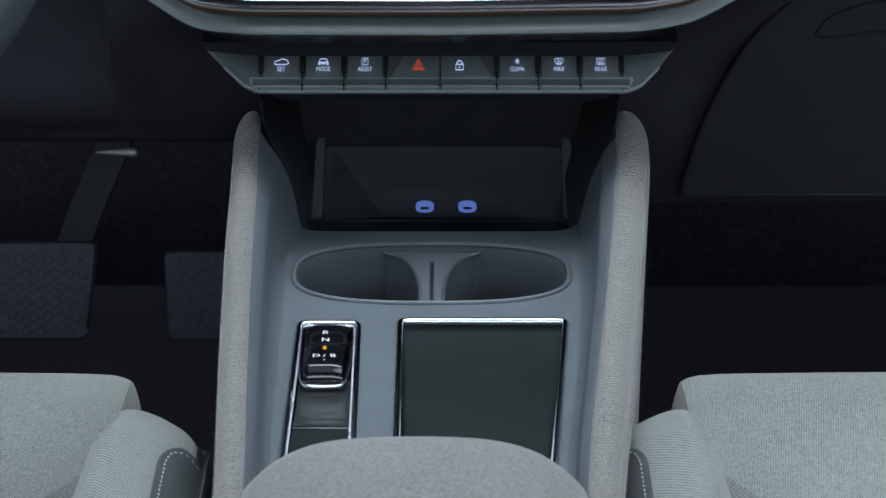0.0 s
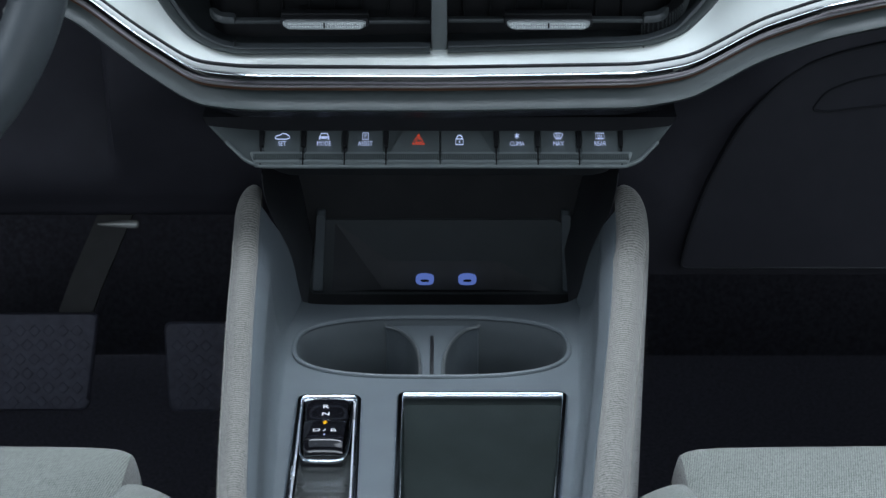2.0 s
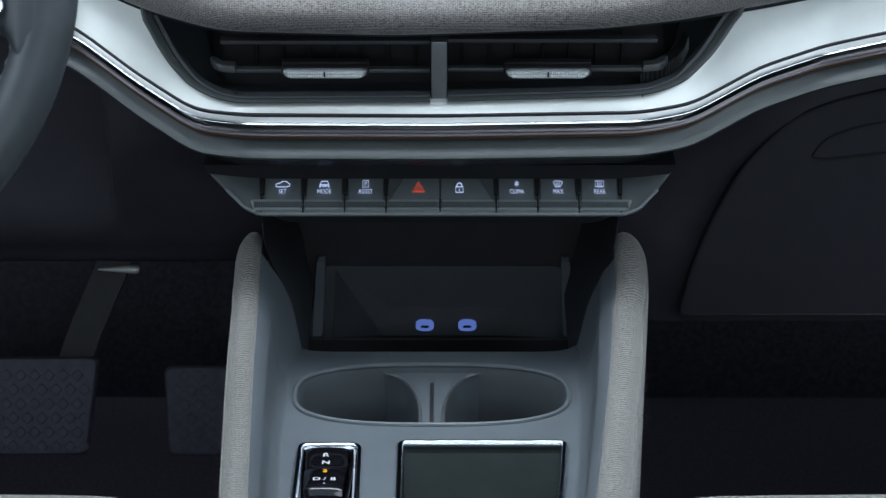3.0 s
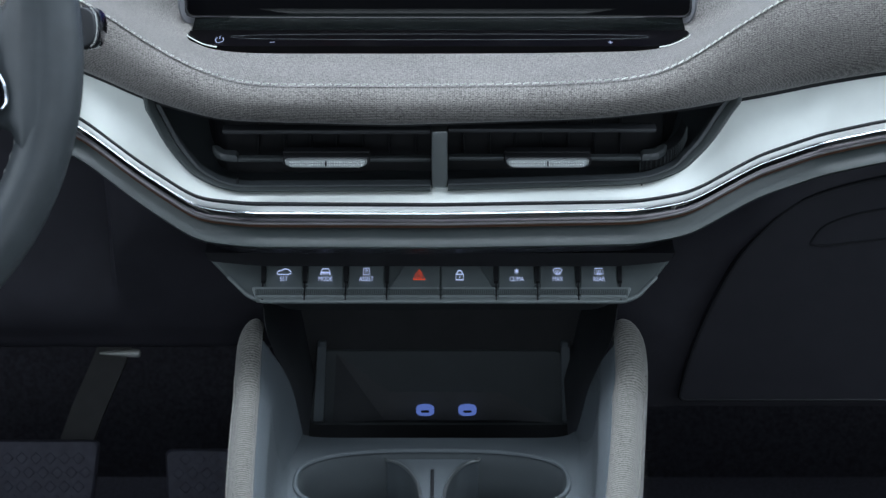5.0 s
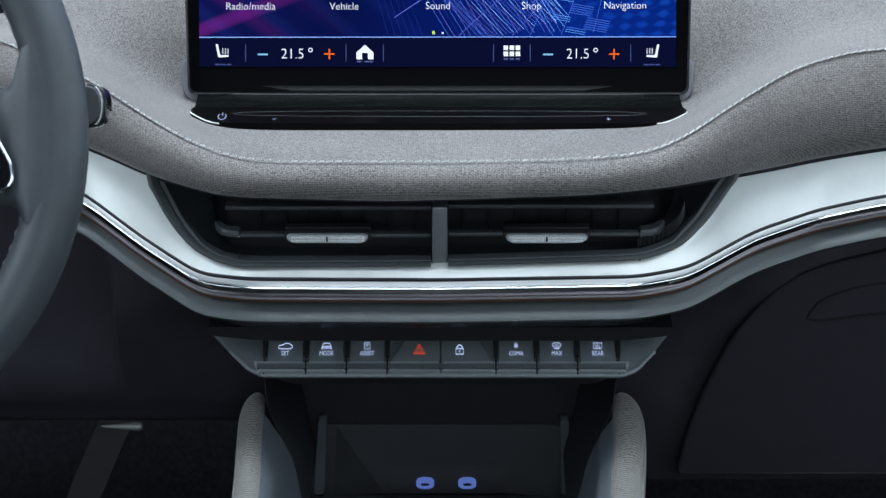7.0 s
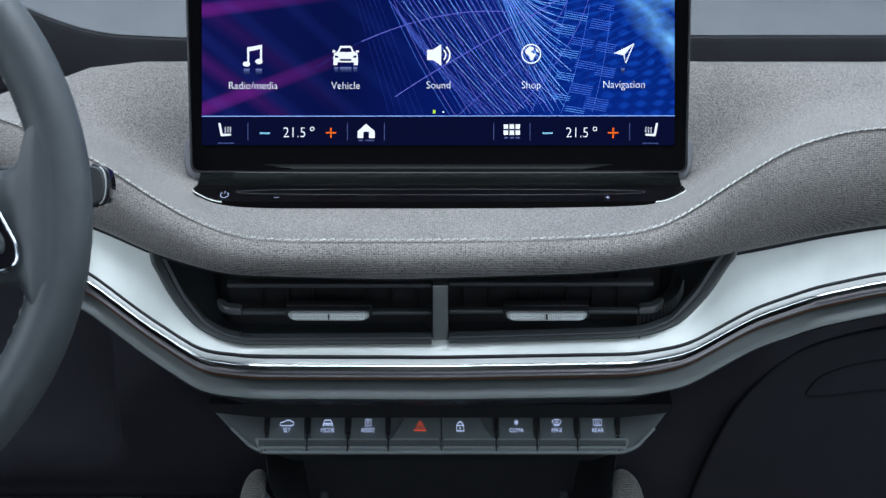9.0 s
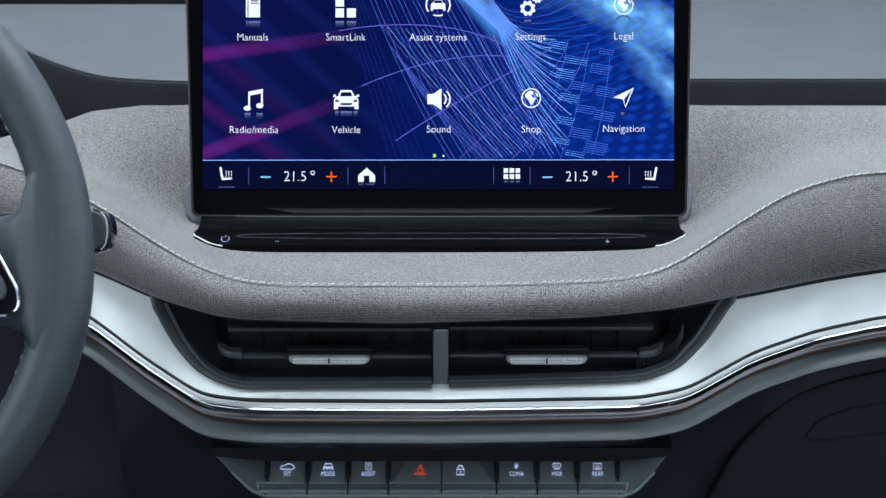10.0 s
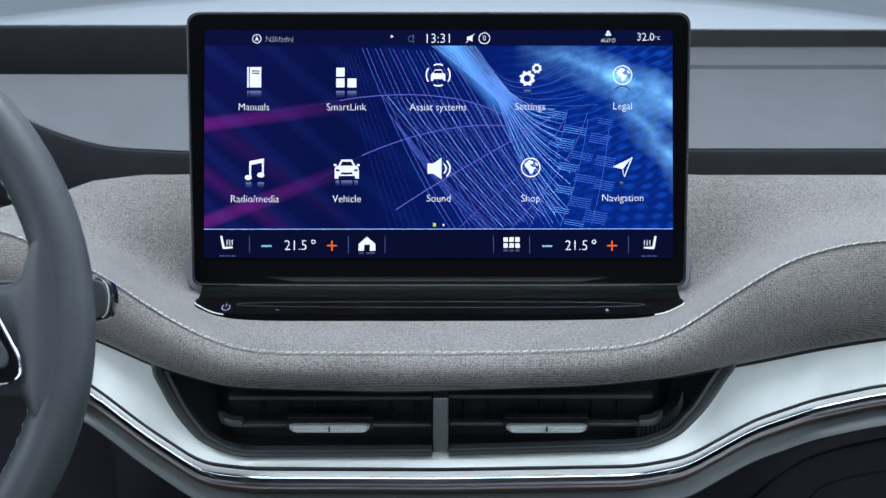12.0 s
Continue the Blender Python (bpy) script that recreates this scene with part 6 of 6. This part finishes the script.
def on_knob(bm, x, y, name, mat):
    """Lay a flat mark on the rocker's curved top."""
    bm.transform(Matrix.Translation((x, y, 0)))
    for v in bm.verts:
        spot = rocker_top.ray_cast((v.co.x, v.co.y, PZ + 0.05), (0, 0, -1))[0]
        v.co.z = spot.z + 0.00018
    part(name, bm, mat, knob, smooth=False)


for txt, x, y in (("R", -0.0614, -0.2618), ("N", -0.0611, -0.2690), ("D", -0.0648, -0.2966), ("/", -0.0604, -0.2966), ("B", -0.0558, -0.2966)):
    on_knob(words(txt, 0.0036, Matrix.Diagonal((1.22, 1, 1, 1))), x, y, "letter", WHITE)
on_knob(join(fill([(-0.0014, 0.0006), (0.0014, 0.0006), (0, 0.0026)]), fill([(-0.0014, -0.0006), (0, -0.0026), (0.0014, -0.0006)])), -0.0607, -0.2855, "arrow_mark", AMBER)
on_knob(fill([(-0.0008, 0.0006), (0, -0.0008), (0.0008, 0.0006)]), -0.0603, -0.3024, "arrow_mark", ICON)

# ---- armrest ----
arm = thing("armrest", (-0.01, -0.60, 0.44), "padded grey cloth armrest between the seats", "armrest")
grid_ = []
US = np.linspace(-1, 1, 33)
prof = [(-0.456, 0.410), (-0.448, 0.455), (-0.443, 0.490), (-0.4425, 0.508), (-0.447, 0.520), (-0.457, 0.527), (-0.475, 0.5305), (-0.51, 0.532), (-0.60, 0.532), (-0.80, 0.528)]
for y, z in np.array(between([np.array(q) for q in prof], 4)):
    row = []
    for u in US:
        drop = 0.024 * abs(u) ** 4.5 + 0.006 * abs(u) ** 2
        back = -0.016 * abs(u) ** 3.5
        row.append((-0.0095 + u * 0.0875 * (1 + 0.03 * (0.53 - z) / 0.1), y + back, max(z - drop * min(1, (z - 0.40) / 0.09), 0.36)))
    grid_.append(row)
part("cushion", sheet(grid_)[0], ARM_CLOTH, arm, "grey cloth pad")
part("base", block(0.150, 0.32, 0.20, 0.012, (-0.0095, -0.645, 0.315)), DARK, arm, "charcoal plastic base")

# ---- front seats ----


def front_seat(sgn):
    xi = -0.172 if sgn < 0 else 0.138
    s = thing("front_seat", (xi + sgn * 0.22, -0.5, 0.12), "pale grey-green cloth front seat with dark leather side patch", "car seat", "front seats")
    # cushion: soft front edge, nearly flat top
    prof_ = [(-0.275, 0.20), (-0.256, 0.30), (-0.247, 0.39), (-0.2465, 0.428), (-0.252, 0.4425), (-0.266, 0.4480), (-0.32, 0.4530), (-0.45, 0.452), (-0.60, 0.447), (-0.85, 0.44)]
    us = np.r_[0, 0.008, 0.02, 0.05, np.linspace(0.1, 1, 12)]
    g = []
    for y, z in np.array(between([np.array(q) for q in prof_], 4)):
        row = []
        for u in us:
            d = u * 0.46
            edge = math.exp(-d / 0.006)
            side = sgn * (d + 0.0) + xi
            row.append((side - sgn * 0.012 * (0.446 - z) / 0.1 * (1 if z < 0.446 else 0), y - 0.002 * edge, z + 0.0040 - 0.0035 * edge + 0.002 * math.sin(math.pi * u)))
        g.append(row)
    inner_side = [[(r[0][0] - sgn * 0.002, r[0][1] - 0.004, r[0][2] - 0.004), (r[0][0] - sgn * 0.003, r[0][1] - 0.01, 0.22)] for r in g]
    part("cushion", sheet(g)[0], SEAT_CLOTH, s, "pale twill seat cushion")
    # the cushion side wears the darker cloth as its shade
    part("cushion_side", sheet([[g[k][0], inner_side[k][0], inner_side[k][1]] for k in range(len(g))])[0], SEAT_SHADED, s, "shaded side of the cushion")
    # bolster: slopes from the cushion seam down to the console
    def flank(y, lift, grow=0.0):
        f = float(np.clip((-0.322 - y) / 0.06, 0, 1)) ** 0.5
        fo = float(np.clip((-0.322 - y) / 0.5, 0, 1))
        k_ = 0.447 + (0.049 + 0.006 * fo) * f + lift
        q = [(-0.035, 0.25), (-0.034, k_ - 0.045), (-0.031, k_ - 0.027), (-0.023, k_ - 0.014), (-0.010, k_ - 0.006), (0.004, k_ - 0.001), (0.012 + 0.012 * fo, k_), (0.018 + 0.02 * fo, k_ - 0.006), (0.021 + 0.024 * fo, k_ - 0.020), (0.022 + 0.026 * fo, 0.40)]
        cx = (-0.1495 if sgn < 0 else 0.1180)
        return np.array([(cx + sgn * (a * (0.35 + 0.65 * f) - grow * (1 if a < 0 else 0)), y - 0.035 * (1 - f) * 0, z) for a, z in q])
    ys = (-0.322, -0.3235, -0.327, -0.334, -0.345, -0.36, -0.40, -0.50, -0.65, -0.85)
    part("bolster", sheet([[tuple(p) for p in between(list(flank(y, 0.0)), 4)] for y in ys])[0], BOLSTER_CLOTH, s, "ribbed pale cloth side bolster")
    # leather patch on the inner flank with a row of stitches
    def patch_row(y):
        r = np.array(between(list(flank(y, 0.0016, 0.0012)), 4))
        lim = float(np.clip((-0.397 - y) / 0.026, 0, 1))
        pick = np.linspace(0, 11.0 + 4.6 * math.sqrt(1 - (1 - lim) ** 2), 16)
        return np.array([[np.interp(q, range(len(r)), r[:, j]) for j in range(3)] for q in pick])
    ys = (-0.397, -0.3975, -0.3985, -0.400, -0.403, -0.407, -0.412, -0.418, -0.424, -0.44, -0.50, -0.65, -0.85)
    rows_ = [patch_row(y) for y in ys]
    pt = part("leather_patch", sheet([r.tolist() for r in rows_])[0], LEATHER, s, "dark leather flank patch")
    # black skin laid over the pale flank toward the console
    side_rows = [np.array(between(list(flank(y, 0.0008, 0.0010)), 4))[:11] for y in (-0.3225, -0.325, -0.33, -0.34, -0.36, -0.38, -0.40, -0.50, -0.65, -0.85)]
    part("dark_flank", sheet([r.tolist() for r in side_rows])[0], BLACKISH, s, "black skin over the bolster flank beside the console")
    bm = bmesh.new()
    path = [Vector(patch_row(-0.4025)[c]) for c in np.arange(9, 14)] + [Vector(patch_row(y)[14]) for y in np.linspace(-0.408, -0.60, 400)]
    path = [a.lerp(b, q / 12) for a, b in zip(path, path[1:]) for q in range(12)]
    acc, last = 0, path[0]
    for p in path[1:]:
        acc += (p - last).length
        if acc > 0.0040:
            d = (p - last).normalized() * 0.0014
            c = p + Vector((0, 0, 0.0006))
            sd = Vector((0.00045, 0, 0))
            v = [bm.verts.new(c + q) for q in (-d, sd, d, -sd, Vector((0, 0, 0.0008)))]
            for f in ((0, 1, 4), (1, 2, 4), (2, 3, 4), (3, 0, 4)):
                bm.faces.new([v[i] for i in f])
            acc = 0
        last = p
    tagged(part("stitching", bm, THREAD, pt, "white stitches", smooth=False), kind="stuff")
    # dark wedge on the cushion: shadow beside the bolster put into the colour
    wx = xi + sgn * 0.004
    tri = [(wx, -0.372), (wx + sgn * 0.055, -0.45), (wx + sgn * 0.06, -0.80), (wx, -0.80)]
    part("wedge", slab(tri if sgn > 0 else tri[::-1], 0.440, 0.4602), SEAT_SHADED, s, "dark wedge standing for the shadow beside the bolster", smooth=False)
    return s


front_seat(-1)
front_seat(1)

# ---- pedals ----


def pedal(name, cx, cz, w, h, tilt, label, arm_to):
    PM = Matrix.Translation((cx, 0.13, cz)) @ Matrix.Rotation(radians(90 - tilt), 4, "X")
    p = thing(name, None, label, "pedal", "foot pedals", m=PM)
    part("pad", slab(rounded([(-w / 2, -h / 2), (w / 2 - 0.006, -h / 2), (w / 2 + 0.002, h / 2), (-w / 2 - 0.004, h / 2)], 0.006, 4), -0.008, 0.0, 0.002), RUBBER, p, "black rubber pad", local=True)
    q = 0.0105
    n = 0
    for a in range(int(w / q)):
        for b in range(int(h / q)):
            x, y = -w / 2 + (a + 0.6) * q + (q / 2 if b % 2 else 0), -h / 2 + (b + 0.6) * q
            if x < w / 2 - 0.006:
                part("stud", block(0.0066, 0.0066, 0.0012, 0.0005, (x, y, 0.0003), 1, Matrix.Rotation(radians(45), 4, "Z")), RUBBER, p, local=True)
    part("arm", sweep([(0.026, 0.03, -0.012), (0.034, h / 2 + 0.02, -0.02), (arm_to[0], arm_to[1], -0.035)], [(-0.012, -0.004), (0.012, -0.004), (0.012, 0.004), (-0.012, 0.004)], up=(0, 0, 1)), STEEL, p, "grey steel pedal arm", local=True)
    return p


brake = pedal("brake_pedal", -0.297, 0.306, 0.088, 0.072, 24, "black rubber brake pedal with diamond studs and steel arm", (0.108, 0.235))
pedal("accelerator_pedal", -0.171, 0.302, 0.056, 0.066, 24, "black rubber accelerator pedal with diamond studs", (0.025, 0.235))

# pale rounded bead standing for the glint above the brake arm, tapering away
prof_ = [(-0.2400, 0.0006), (-0.2330, 0.0014), (-0.2250, 0.0022), (-0.2170, 0.0030), (-0.2130, 0.0031), (-0.2112, 0.0022), (-0.2108, 0.0004)]
bm, vs = sheet([[(x, 0.10 + r * math.cos(a), 0.4303 + r * math.sin(a)) for a in np.linspace(0, 2 * math.pi, 13)[:-1]] for x, r in prof_], closed=True)
part("arm_glint", bm, SILVER, brake, "pale bead standing for the glint on the pedal arm")
